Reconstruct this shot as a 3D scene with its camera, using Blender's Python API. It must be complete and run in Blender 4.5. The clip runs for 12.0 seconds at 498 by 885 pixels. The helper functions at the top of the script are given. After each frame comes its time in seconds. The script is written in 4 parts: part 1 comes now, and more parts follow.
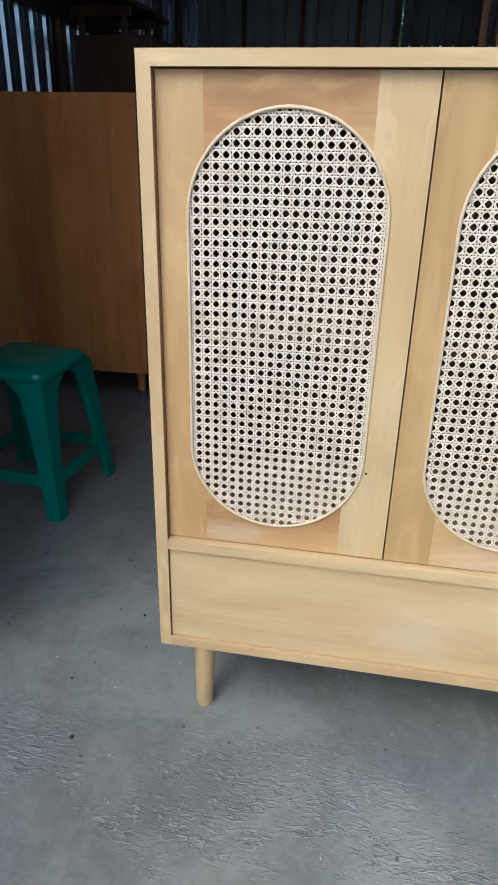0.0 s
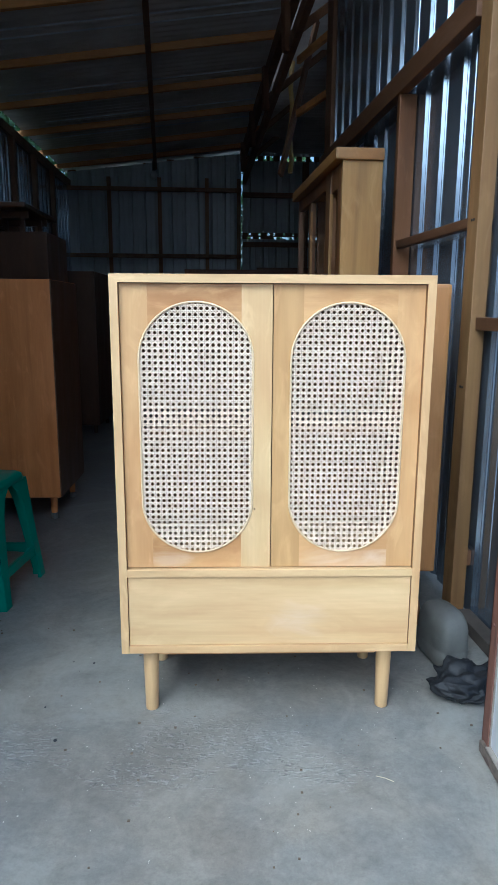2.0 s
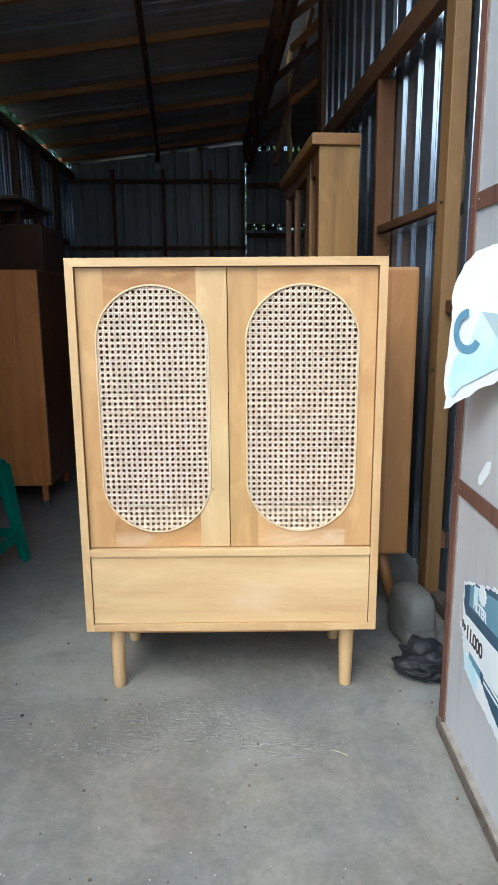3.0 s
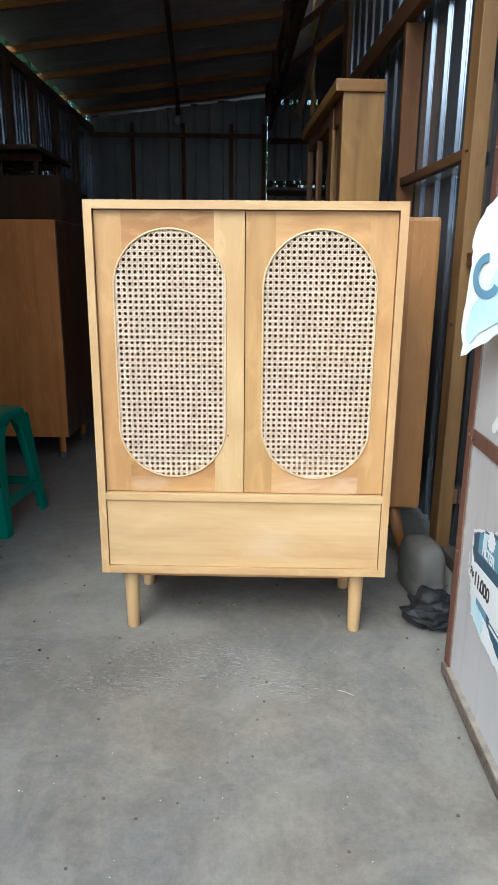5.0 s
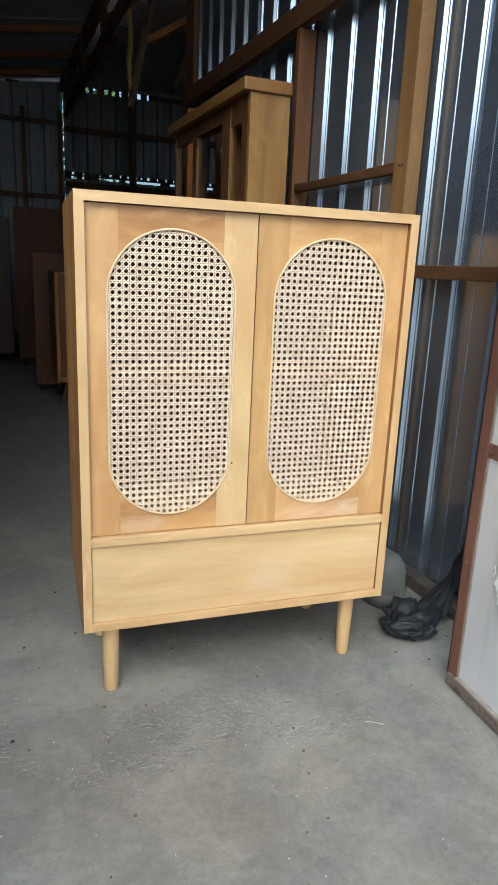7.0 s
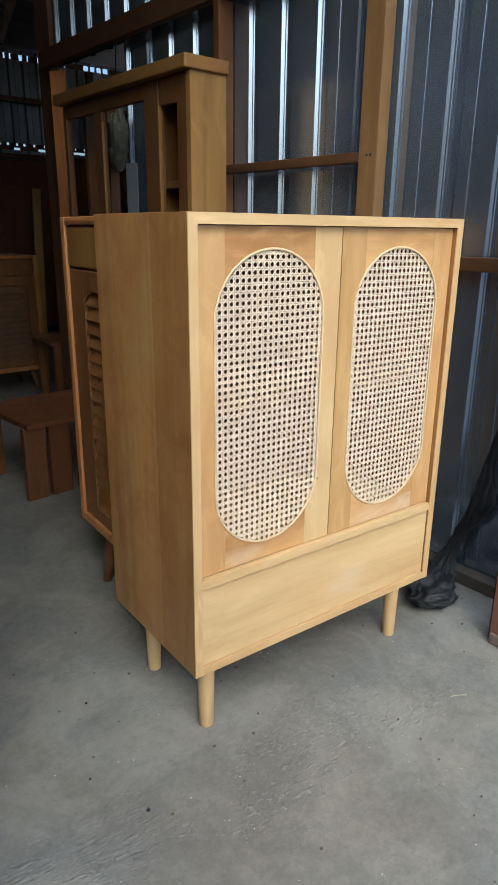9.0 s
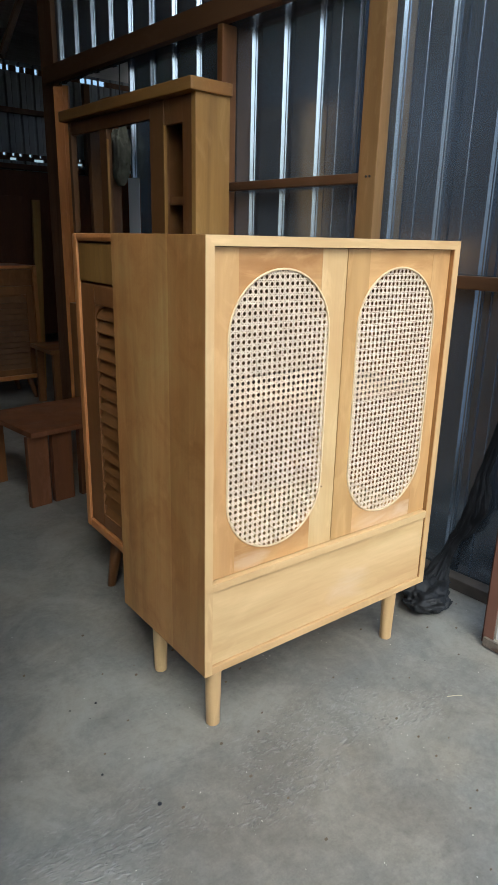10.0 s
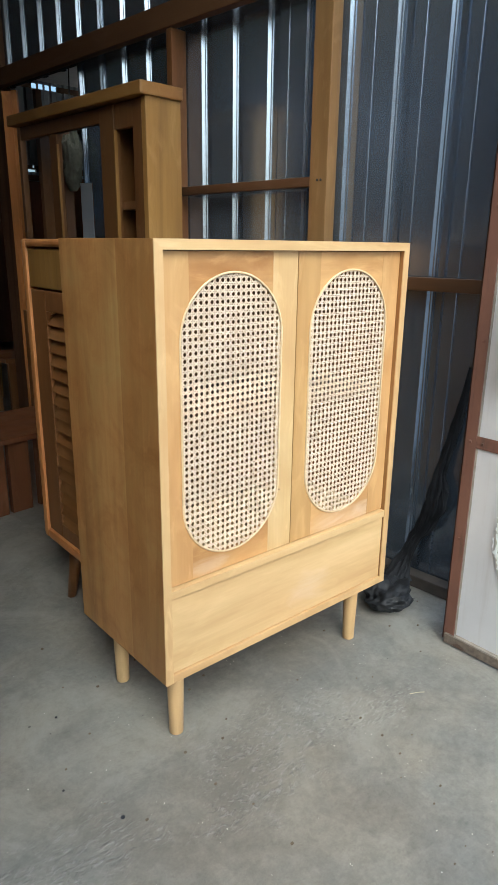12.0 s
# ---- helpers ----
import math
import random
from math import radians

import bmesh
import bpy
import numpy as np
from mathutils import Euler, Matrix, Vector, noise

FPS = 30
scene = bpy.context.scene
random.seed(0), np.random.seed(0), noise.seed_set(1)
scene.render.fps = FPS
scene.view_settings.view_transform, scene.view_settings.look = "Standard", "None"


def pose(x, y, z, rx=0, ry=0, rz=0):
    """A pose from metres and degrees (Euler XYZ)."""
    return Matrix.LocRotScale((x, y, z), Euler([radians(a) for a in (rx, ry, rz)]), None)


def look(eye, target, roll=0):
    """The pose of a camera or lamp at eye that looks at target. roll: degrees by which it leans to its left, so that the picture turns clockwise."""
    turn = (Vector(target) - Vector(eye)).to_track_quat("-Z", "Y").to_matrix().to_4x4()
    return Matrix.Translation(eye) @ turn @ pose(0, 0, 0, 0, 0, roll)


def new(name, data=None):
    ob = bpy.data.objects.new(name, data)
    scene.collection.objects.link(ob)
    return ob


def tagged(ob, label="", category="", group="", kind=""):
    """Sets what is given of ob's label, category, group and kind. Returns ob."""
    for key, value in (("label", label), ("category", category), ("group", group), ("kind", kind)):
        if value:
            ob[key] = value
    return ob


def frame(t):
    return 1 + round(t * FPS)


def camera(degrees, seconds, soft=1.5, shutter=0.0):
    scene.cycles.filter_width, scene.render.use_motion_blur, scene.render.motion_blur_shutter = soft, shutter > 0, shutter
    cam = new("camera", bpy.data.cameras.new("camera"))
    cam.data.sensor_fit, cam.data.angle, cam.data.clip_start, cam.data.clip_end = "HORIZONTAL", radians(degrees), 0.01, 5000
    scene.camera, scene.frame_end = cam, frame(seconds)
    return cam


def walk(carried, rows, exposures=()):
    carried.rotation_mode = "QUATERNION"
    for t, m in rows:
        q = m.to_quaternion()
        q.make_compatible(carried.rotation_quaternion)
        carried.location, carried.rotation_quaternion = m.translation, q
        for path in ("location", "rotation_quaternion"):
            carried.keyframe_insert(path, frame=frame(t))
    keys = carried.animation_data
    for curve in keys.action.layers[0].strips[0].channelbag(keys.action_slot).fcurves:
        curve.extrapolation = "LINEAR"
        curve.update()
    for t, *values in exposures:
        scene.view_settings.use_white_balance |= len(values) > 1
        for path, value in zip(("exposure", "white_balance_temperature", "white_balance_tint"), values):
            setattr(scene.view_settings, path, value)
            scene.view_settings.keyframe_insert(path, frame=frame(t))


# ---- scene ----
cam = camera(41.8, 12.0, soft=0.95)
PATH = [
    (0, (-0.071, -0.954, 1.09), (-0.38, 0.84, 0.263), 1.3),
    (0.5, (-0.122, -1.142, 1.045), (-0.221, 0.728, 0.343), 2.2),
    (1, (-0.164, -1.377, 1.06), (-0.159, 0.526, 0.444), 3.6),
    (1.5, (-0.158, -1.543, 1.109), (-0.148, 0.395, 0.613), 1.2),
    (2, (-0.105, -1.628, 1.118), (-0.049, 0.331, 0.722), 0.3),
    (2.5, (-0.03, -1.651, 1.111), (-0.004, 0.315, 0.742), 0.3),
    (2.7, (0.006, -1.654, 1.103), (0.031, 0.309, 0.719), -0.2),
    (4.3, (0.091, -1.71, 1.06), (-0.033, 0.222, 0.561), 0.2),
    (4.5, (0.086, -1.71, 1.054), (-0.056, 0.223, 0.561), 0.1),
    (5, (0.048, -1.687, 1.051), (0.009, 0.243, 0.528), 0.5),
    (5.5, (-0.02, -1.666, 1.061), (-0.041, 0.268, 0.552), 1.0),
    (6, (-0.206, -1.594, 1.036), (0.043, 0.305, 0.461), 3.8),
    (6.5, (-0.37, -1.542, 1.079), (0.094, 0.316, 0.501), 2.7),
    (7, (-0.493, -1.432, 1.065), (0.131, 0.397, 0.55), 2.5),
    (7.2, (-0.531, -1.373, 1.078), (0.116, 0.444, 0.549), 2.1),
    (8.8, (-0.972, -1.075, 1.153), (0.159, 0.466, 0.567), 2.2),
    (9, (-1.042, -1.066, 1.175), (0.087, 0.464, 0.554), 0.6),
    (9.5, (-1.111, -1.078, 1.19), (-0.005, 0.472, 0.577), 1.5),
    (10, (-1.12, -1.094, 1.197), (0.041, 0.423, 0.603), 1.3),
    (10.5, (-1.1, -1.107, 1.203), (0.162, 0.331, 0.621), 0.4),
    (11, (-1.101, -1.107, 1.198), (0.186, 0.308, 0.611), 0.6),
    (11.5, (-1.103, -1.099, 1.196), (0.15, 0.344, 0.609), 0.6),
    (12, (-1.099, -1.102, 1.194), (0.148, 0.351, 0.615), 0.7),
]
EXPOSURES = [
    (0.0, 0.57, 4780, -2),
    (0.5, 0.72, 4780, -2),
    (1.0, 0.81, 4680, -2),
    (2.0, 0.87, 4590, -2),
    (2.7, 0.87, 4950, -1),
    (4.5, 0.89, 5350, 1),
    (6.0, 0.84, 5150, 0),
    (7.0, 0.79, 5330, 0),
    (9.0, 0.72, 5340, 0),
    (9.5, 0.77, 5330, -1),
    (10.0, 0.79, 5340, -1),
    (10.5, 0.92, 5270, -2),
    (11.0, 0.93, 5330, -2),
    (12.0, 0.94, 5470, -2),
]
walk(cam, [(t, look(eye, target, roll)) for t, eye, target, roll in PATH], EXPOSURES)

# ---- world and light ----
world = bpy.data.worlds.new("sky")
scene.world = world
world.use_nodes = True
wn = world.node_tree.nodes
sky = wn.new("ShaderNodeTexSky")
sky.sky_type, sky.sun_disc = "NISHITA", False
sky.sun_elevation, sky.sun_rotation = radians(45), radians(209)
sky.air_density, sky.dust_density, sky.ozone_density = 1.0, 7.0, 1.0
world.node_tree.links.new(sky.outputs[0], wn["Background"].inputs[0])
wn["Background"].inputs[1].default_value = 0.15
sun = new("sun", bpy.data.lights.new("sun", "SUN"))
sun.data.energy, sun.data.angle, sun.data.color = 0.5, radians(50), (1.0, 0.985, 0.96)
sun.matrix_world = look((-3.9, -7.0, 8.0), (0, 0, 0))


# ---- small mesh kit ----
def part(name, bm, material, parent=None, label="", smooth=False):
    """Link a bmesh as one mesh object, under a thing or a part."""
    mesh = bpy.data.meshes.new(name)
    bmesh.ops.recalc_face_normals(bm, faces=bm.faces)
    bm.to_mesh(mesh)
    bm.free()
    if smooth:
        for p in mesh.polygons:
            p.use_smooth = True
    mesh.materials.append(material)
    ob = new(name, mesh)
    ob.parent = parent
    if label:
        tagged(ob, label)
    return ob


def thing(name, label, category, m=None, group=""):
    ob = new(name)
    ob.empty_display_size = 0.1
    if m is not None:
        ob.matrix_world = m
    return tagged(ob, label, category, group)


def box(bm, x0, x1, y0, y1, z0, z1, bevel=0.0, m=None):
    """A box between two corners, its edges rounded by bevel."""
    vs = [bm.verts.new((x, y, z)) for x in (x0, x1) for y in (y0, y1) for z in (z0, z1)]
    fs = [bm.faces.new([vs[i] for i in q]) for q in ((0, 1, 3, 2), (4, 6, 7, 5), (0, 4, 5, 1), (2, 3, 7, 6), (0, 2, 6, 4), (1, 5, 7, 3))]
    geo = vs
    if bevel > 0:
        edges = list({e for f in fs for e in f.edges})
        out = bmesh.ops.bevel(bm, geom=edges, offset=bevel, segments=2, profile=0.6, affect="EDGES")
        geo = list({v for f in out["faces"] for v in f.verts} | {v for v in vs if v.is_valid})
    if m is not None:
        bmesh.ops.transform(bm, matrix=m, verts=geo)
    return bm


def boxes(*rows, bevel=0.0, m=None):
    bm = bmesh.new()
    for r in rows:
        box(bm, *r, bevel=bevel, m=m)
    return bm


def loft(bm, rings, caps=True, closed=True):
    """Join rings of points, each of the same count."""
    rows = [[bm.verts.new(p) for p in ring] for ring in rings]
    n = len(rows[0])
    for a, b in zip(rows, rows[1:]):
        for i in range(n if closed else n - 1):
            bm.faces.new((a[i], a[(i + 1) % n], b[(i + 1) % n], b[i]))
    if caps:
        bm.faces.new(rows[0][::-1])
        bm.faces.new(rows[-1])
    return bm


def turned(bm, profile, x=0.0, y=0.0, n=20, lean=(0.0, 0.0)):
    """A turned piece: profile rows of (radius, z)."""
    z0 = profile[-1][1]
    return loft(bm, [[(x + lean[0] * (z0 - z) + r * math.cos(2 * math.pi * i / n), y + lean[1] * (z0 - z) + r * math.sin(2 * math.pi * i / n), z)
                      for i in range(n)] for r, z in profile])


def tube(bm, points, r, n=8, loop=False):
    """A round rod along points."""
    pts = [Vector(p) for p in points]
    rings = []
    for i, p in enumerate(pts):
        a = pts[i - 1] if i or loop else pts[i]
        b = pts[(i + 1) % len(pts)] if i + 1 < len(pts) or loop else pts[i]
        d = (b - a).normalized()
        side = d.cross(Vector((0, 0, 1)) if abs(d.z) < 0.9 else Vector((0, 1, 0))).normalized()
        if loop:
            side = Vector((0, 1, 0))
        up = d.cross(side).normalized()
        rings.append([tuple(p + r * (math.cos(2 * math.pi * k / n) * side + math.sin(2 * math.pi * k / n) * up)) for k in range(n)])
    if loop:
        rings.append(rings[0])
    loft(bm, rings, caps=not loop)
    if loop:
        bmesh.ops.remove_doubles(bm, verts=bm.verts, dist=1e-6)
    return bm


def beam(bm, a, b, w, h, bevel=0.004):
    """A sawn timber from a to b, w wide across and h high."""
    a, b = Vector(a), Vector(b)
    d = b - a
    m = Matrix.Translation((a + b) / 2) @ d.to_track_quat("X", "Z").to_matrix().to_4x4()
    return box(bm, -d.length / 2, d.length / 2, -w / 2, w / 2, -h / 2, h / 2, bevel, m)


# ---- materials ----
class Nodes:
    """A material's node tree with short forms of the usual steps."""

    def __init__(self, name):
        self.mat = bpy.data.materials.new(name)
        self.mat.use_nodes = True
        self.t = self.mat.node_tree
        self.bsdf = self.t.nodes["Principled BSDF"]
        self.coords = self.t.nodes.new("ShaderNodeTexCoord")

    def put(self, kind, **values):
        node = self.t.nodes.new(kind)
        for k, v in values.items():
            node.inputs[k.replace("_", " ")].default_value = v
        return node

    def link(self, a, b):
        self.t.links.new(a, b)
        return self

    def mapped(self, scale, source="Object", rot=(0, 0, 0)):
        m = self.put("ShaderNodeMapping", Scale=scale, Rotation=rot)
        self.link(self.coords.outputs[source], m.inputs[0])
        return m.outputs[0]

    def noise(self, vector, scale, detail=4.0, rough=0.55, distortion=0.0):
        n = self.put("ShaderNodeTexNoise", Scale=scale, Detail=detail, Roughness=rough, Distortion=distortion)
        self.link(vector, n.inputs["Vector"])
        return n.outputs["Fac"]

    def ramp(self, fac, *stops):
        r = self.t.nodes.new("ShaderNodeValToRGB")
        while len(r.color_ramp.elements) < len(stops):
            r.color_ramp.elements.new(0.5)
        for e, (p, c) in zip(r.color_ramp.elements, stops):
            e.position, e.color = p, (*c, 1) if len(c) == 3 else c
        self.link(fac, r.inputs[0])
        return r.outputs[0]

    def mix(self, fac, a, b, kind="MIX"):
        n = self.t.nodes.new("ShaderNodeMix")
        n.data_type, n.blend_type = "RGBA", kind
        for v, slot in ((fac, 0), (a, 6), (b, 7)):
            if isinstance(v, bpy.types.NodeSocket):
                self.link(v, n.inputs[slot])
            else:
                n.inputs[slot].default_value = (*v, 1) if isinstance(v, tuple) else v
        return n.outputs[2]

    def math(self, kind, a, b=0.0):
        n = self.t.nodes.new("ShaderNodeMath")
        n.operation = kind
        for v, slot in ((a, 0), (b, 1)):
            if isinstance(v, bpy.types.NodeSocket):
                self.link(v, n.inputs[slot])
            else:
                n.inputs[slot].default_value = v
        return n.outputs[0]

    def bump(self, height, strength=0.2, distance=0.002):
        n = self.put("ShaderNodeBump", Strength=strength, Distance=distance)
        self.link(height, n.inputs["Height"])
        self.link(n.outputs[0], self.bsdf.inputs["Normal"])

    def done(self, colour=None, rough=None, metal=0.0, spec=0.5):
        for v, slot in ((colour, "Base Color"), (rough, "Roughness")):
            if isinstance(v, bpy.types.NodeSocket):
                self.link(v, self.bsdf.inputs[slot])
            elif v is not None:
                self.bsdf.inputs[slot].default_value = (*v, 1) if isinstance(v, tuple) else v
        self.bsdf.inputs["Metallic"].default_value = metal
        self.bsdf.inputs["Specular IOR Level"].default_value = spec
        return self.mat


def wood(name, light, dark, grain="Z", stave=0.0, across="X", gloss=0.42, vary=0.16, fine=1.0, figure=0.75, blotch=0.62, worn=(), shift=1.0, cast=0.35, sheen_tint=0.42, mottle=0.0, smudge=()):
    """Oiled or sawn timber: long fibres, slow figure, glued staves that differ in tone, pale rubbed spots, hazy sheen
    painted in.
    """
    n = Nodes(name)
    stretch = {"X": (1.6, 26, 26), "Y": (26, 1.6, 26), "Z": (26, 26, 1.6)}[grain]
    rnd = n.put("ShaderNodeObjectInfo").outputs["Random"]
    off = n.put("ShaderNodeVectorMath")
    off.operation = "ADD"
    com = n.put("ShaderNodeCombineXYZ")
    for k in range(3):
        n.link(n.math("MULTIPLY", rnd, shift * (7.3 + 3.1 * k)), com.inputs[k])
    n.link(n.coords.outputs["Object"], off.inputs[0])
    n.link(com.outputs[0], off.inputs[1])
    m = n.put("ShaderNodeMapping", Scale=stretch)
    n.link(off.outputs[0], m.inputs[0])
    fig = n.noise(m.outputs[0], 0.3, 3.0, 0.5, 1.2)
    fibre = n.noise(m.outputs[0], 5.0 * fine, 4.0, 0.6)
    soft = n.put("ShaderNodeMapping", Scale=tuple(1.0 if v < 2 else 3.0 for v in stretch))
    n.link(off.outputs[0], soft.inputs[0])
    patch = n.noise(soft.outputs[0], 2.6, 4.0, 0.55, 0.6)
    smear = n.noise(soft.outputs[0], 5.5, 5.0, 0.6, 1.4)
    col = n.ramp(fig, (0.3, dark), (0.55, light), (0.8, tuple(min(1, c * 1.08) for c in light)))
    col = n.mix(figure, light, col)
    col = n.mix(0.1 * fine, col, n.ramp(fibre, (0.3, tuple(c * 0.6 for c in dark)), (0.7, (1, 1, 1))), "MULTIPLY")
    col = n.mix(blotch, col, n.ramp(patch, (0.34, (0.76, 0.68, 0.6)), (0.62, (1.0, 1.0, 1.0))), "MULTIPLY")
    # Cloudy pale spots: uneven tone, and hazy highlights put into the colour.
    col = n.mix(n.ramp(smear, (0.54, (0, 0, 0)), (0.74, (sheen_tint,) * 3)), col, tuple(min(1, c * 1.22 + 0.03) for c in light))
    drift = n.noise(soft.outputs[0], 1.1, 3.0, 0.5, 0.4)
    col = n.mix(cast, col, n.ramp(drift, (0.36, (1.02, 0.92, 0.80)), (0.64, (0.94, 0.98, 0.90))), "MULTIPLY")
    if mottle:
        cloud = n.noise(off.outputs[0], 7.0, 6.0, 0.65, 0.8)
        col = n.mix(mottle, col, n.ramp(cloud, (0.34, (0.80, 0.66, 0.52)), (0.5, (1.0, 0.93, 0.85)), (0.66, (1.04, 1.1, 1.05))), "MULTIPLY")
    tone = rnd
    if stave:
        sep = n.put("ShaderNodeSeparateXYZ")
        n.link(off.outputs[0], sep.inputs[0])
        cell = n.math("FLOOR", n.math("DIVIDE", sep.outputs["XYZ".index(across)], stave))
        w = n.put("ShaderNodeTexWhiteNoise")
        w.noise_dimensions = "1D"
        n.link(cell, w.inputs["W"])
        tone = w.outputs["Value"]
    low = tuple(1 - vary * k for k in (1.0, 1.3, 1.6))
    col = n.mix(1.0, col, n.ramp(tone, (0.0, low), (1.0, (1.0, 1.0, 1.0))), "MULTIPLY")
    for x, y, z, r in worn:
        far = n.put("ShaderNodeVectorMath")
        far.operation = "DISTANCE"
        far.inputs[1].default_value = (x, y, z)
        n.link(n.mapped((0.5, 1, 1)), far.inputs[0])
        rag = n.math("ADD", far.outputs["Value"], n.math("MULTIPLY", n.math("SUBTRACT", smear, 0.5), 0.12))
        col = n.mix(n.ramp(rag, (r * 0.1, (0.3, 0.3, 0.3)), (r * 1.2, (0, 0, 0))), col, (0.70, 0.56, 0.42))
    for x, y, z, r in smudge:
        far = n.put("ShaderNodeVectorMath")
        far.operation = "DISTANCE"
        far.inputs[1].default_value = (x, y, z)
        n.link(n.mapped((0.5, 1, 1)), far.inputs[0])
        rag = n.math("ADD", far.outputs["Value"], n.math("MULTIPLY", n.math("SUBTRACT", smear, 0.5), 0.09))
        col = n.mix(n.ramp(rag, (r * 0.2, (0.6, 0.6, 0.6)), (r * 1.3, (0, 0, 0))), col, (0.70, 0.60, 0.50), "MULTIPLY")
    n.bump(fibre, 0.08, 0.0006)
    return n.done(col, n.ramp(patch, (0.3, (gloss - 0.07,) * 3), (0.7, (gloss + 0.08,) * 3)))


LIGHT, TAN = (0.58, 0.375, 0.16), (0.455, 0.265, 0.10)
teak_z = wood("teak_upright", LIGHT, TAN, "Z")
teak_frame = wood("teak_frame_upright", (0.64, 0.448, 0.233), (0.54, 0.352, 0.163), "Z", vary=0.06)
teak_frame_x = wood("teak_frame_level", (0.64, 0.448, 0.233), (0.54, 0.352, 0.163), "X", vary=0.06)
teak_warm = wood("teak_warm_upright", (0.578, 0.36, 0.158), (0.425, 0.236, 0.092), "Z", vary=0.0, blotch=0.9, shift=0.0)
teak_warm_x = wood("teak_warm_level", (0.578, 0.36, 0.158), (0.425, 0.236, 0.092), "X", vary=0.0, blotch=0.9, shift=0.0, worn=((-0.13, 0.011, 0.466, 0.02),), mottle=0.5, smudge=((-0.112, 0.011, 1.152, 0.035), (-0.062, 0.011, 1.168, 0.02), (0.085, 0.011, 1.16, 0.03), (0.135, 0.011, 1.15, 0.025)))
teak_pale = wood("teak_pale_upright", (0.648, 0.463, 0.242), (0.566, 0.38, 0.177), "Z", vary=0.04)
teak_drawer = wood("teak_drawer_front", (0.66, 0.476, 0.254), (0.57, 0.386, 0.186), "X", 0.095, "Z", vary=0.06, sheen_tint=0.16, worn=((0.037, 0.0045, 0.292, 0.045),))
teak_rail = wood("teak_rail_level", (0.655, 0.465, 0.244), (0.56, 0.375, 0.176), "X", vary=0.03, sheen_tint=0.2)
teak_worn = wood("teak_rubbed_level", (0.578, 0.36, 0.158), (0.425, 0.236, 0.092), "X", vary=0.0, blotch=0.9, shift=0.0, mottle=0.4, worn=((0.07, 0.011, 0.462, 0.035), (0.12, 0.011, 0.46, 0.04), (0.155, 0.011, 0.465, 0.03)))
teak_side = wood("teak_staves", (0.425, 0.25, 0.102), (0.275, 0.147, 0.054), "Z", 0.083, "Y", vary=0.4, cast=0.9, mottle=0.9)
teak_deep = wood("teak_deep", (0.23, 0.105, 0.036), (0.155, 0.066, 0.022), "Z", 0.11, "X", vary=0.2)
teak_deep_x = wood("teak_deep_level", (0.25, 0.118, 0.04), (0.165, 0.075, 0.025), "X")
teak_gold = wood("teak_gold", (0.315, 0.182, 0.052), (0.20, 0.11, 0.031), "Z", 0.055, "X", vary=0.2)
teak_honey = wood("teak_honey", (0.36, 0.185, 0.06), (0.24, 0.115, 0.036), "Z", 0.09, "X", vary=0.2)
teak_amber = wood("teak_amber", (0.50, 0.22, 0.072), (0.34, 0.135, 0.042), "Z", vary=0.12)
teak_cornice = wood("teak_cornice", (0.285, 0.148, 0.04), (0.185, 0.09, 0.025), "Y", vary=0.1)
teak_orange = wood("teak_orange", (0.66, 0.265, 0.075), (0.46, 0.165, 0.043), "Z", 0.14, "X", vary=0.12, cast=0.1)
# Darker copy of the teak, for shaded parts of dresser and sideboard.
teak_shade = wood("teak_shaded", (0.15, 0.07, 0.024), (0.10, 0.044, 0.015), "Z")
# Reddish teak darkened in colour to carry the dimness of the side bay.
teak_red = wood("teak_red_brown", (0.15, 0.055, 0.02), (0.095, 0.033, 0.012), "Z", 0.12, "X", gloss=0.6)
teak_dark = wood("dark_brown_teak", (0.10, 0.048, 0.022), (0.06, 0.028, 0.013), "Z", 0.1, "X")
sawn = wood("sawn_timber", (0.235, 0.137, 0.05), (0.145, 0.08, 0.029), "Z", gloss=0.62, fine=0.9, figure=0.9)
sawn_red = wood("reddish_sawn_timber", (0.18, 0.078, 0.024), (0.11, 0.046, 0.014), "Z", gloss=0.62, fine=0.9, figure=0.9)
sawn_y = wood("sawn_timber_lengthwise", (0.105, 0.049, 0.018), (0.062, 0.028, 0.01), "X", gloss=0.62, fine=0.7)
sawn_x = wood("sawn_timber_level", (0.60, 0.30, 0.10), (0.43, 0.20, 0.065), "X", gloss=0.62, fine=0.7)
weathered = wood("weathered_brown_timber", (0.25, 0.155, 0.095), (0.16, 0.095, 0.056), "Z", gloss=0.7, fine=0.6)
old_timber = wood("old_dark_timber", (0.17, 0.085, 0.042), (0.10, 0.05, 0.025), "Z", gloss=0.7, fine=0.6)


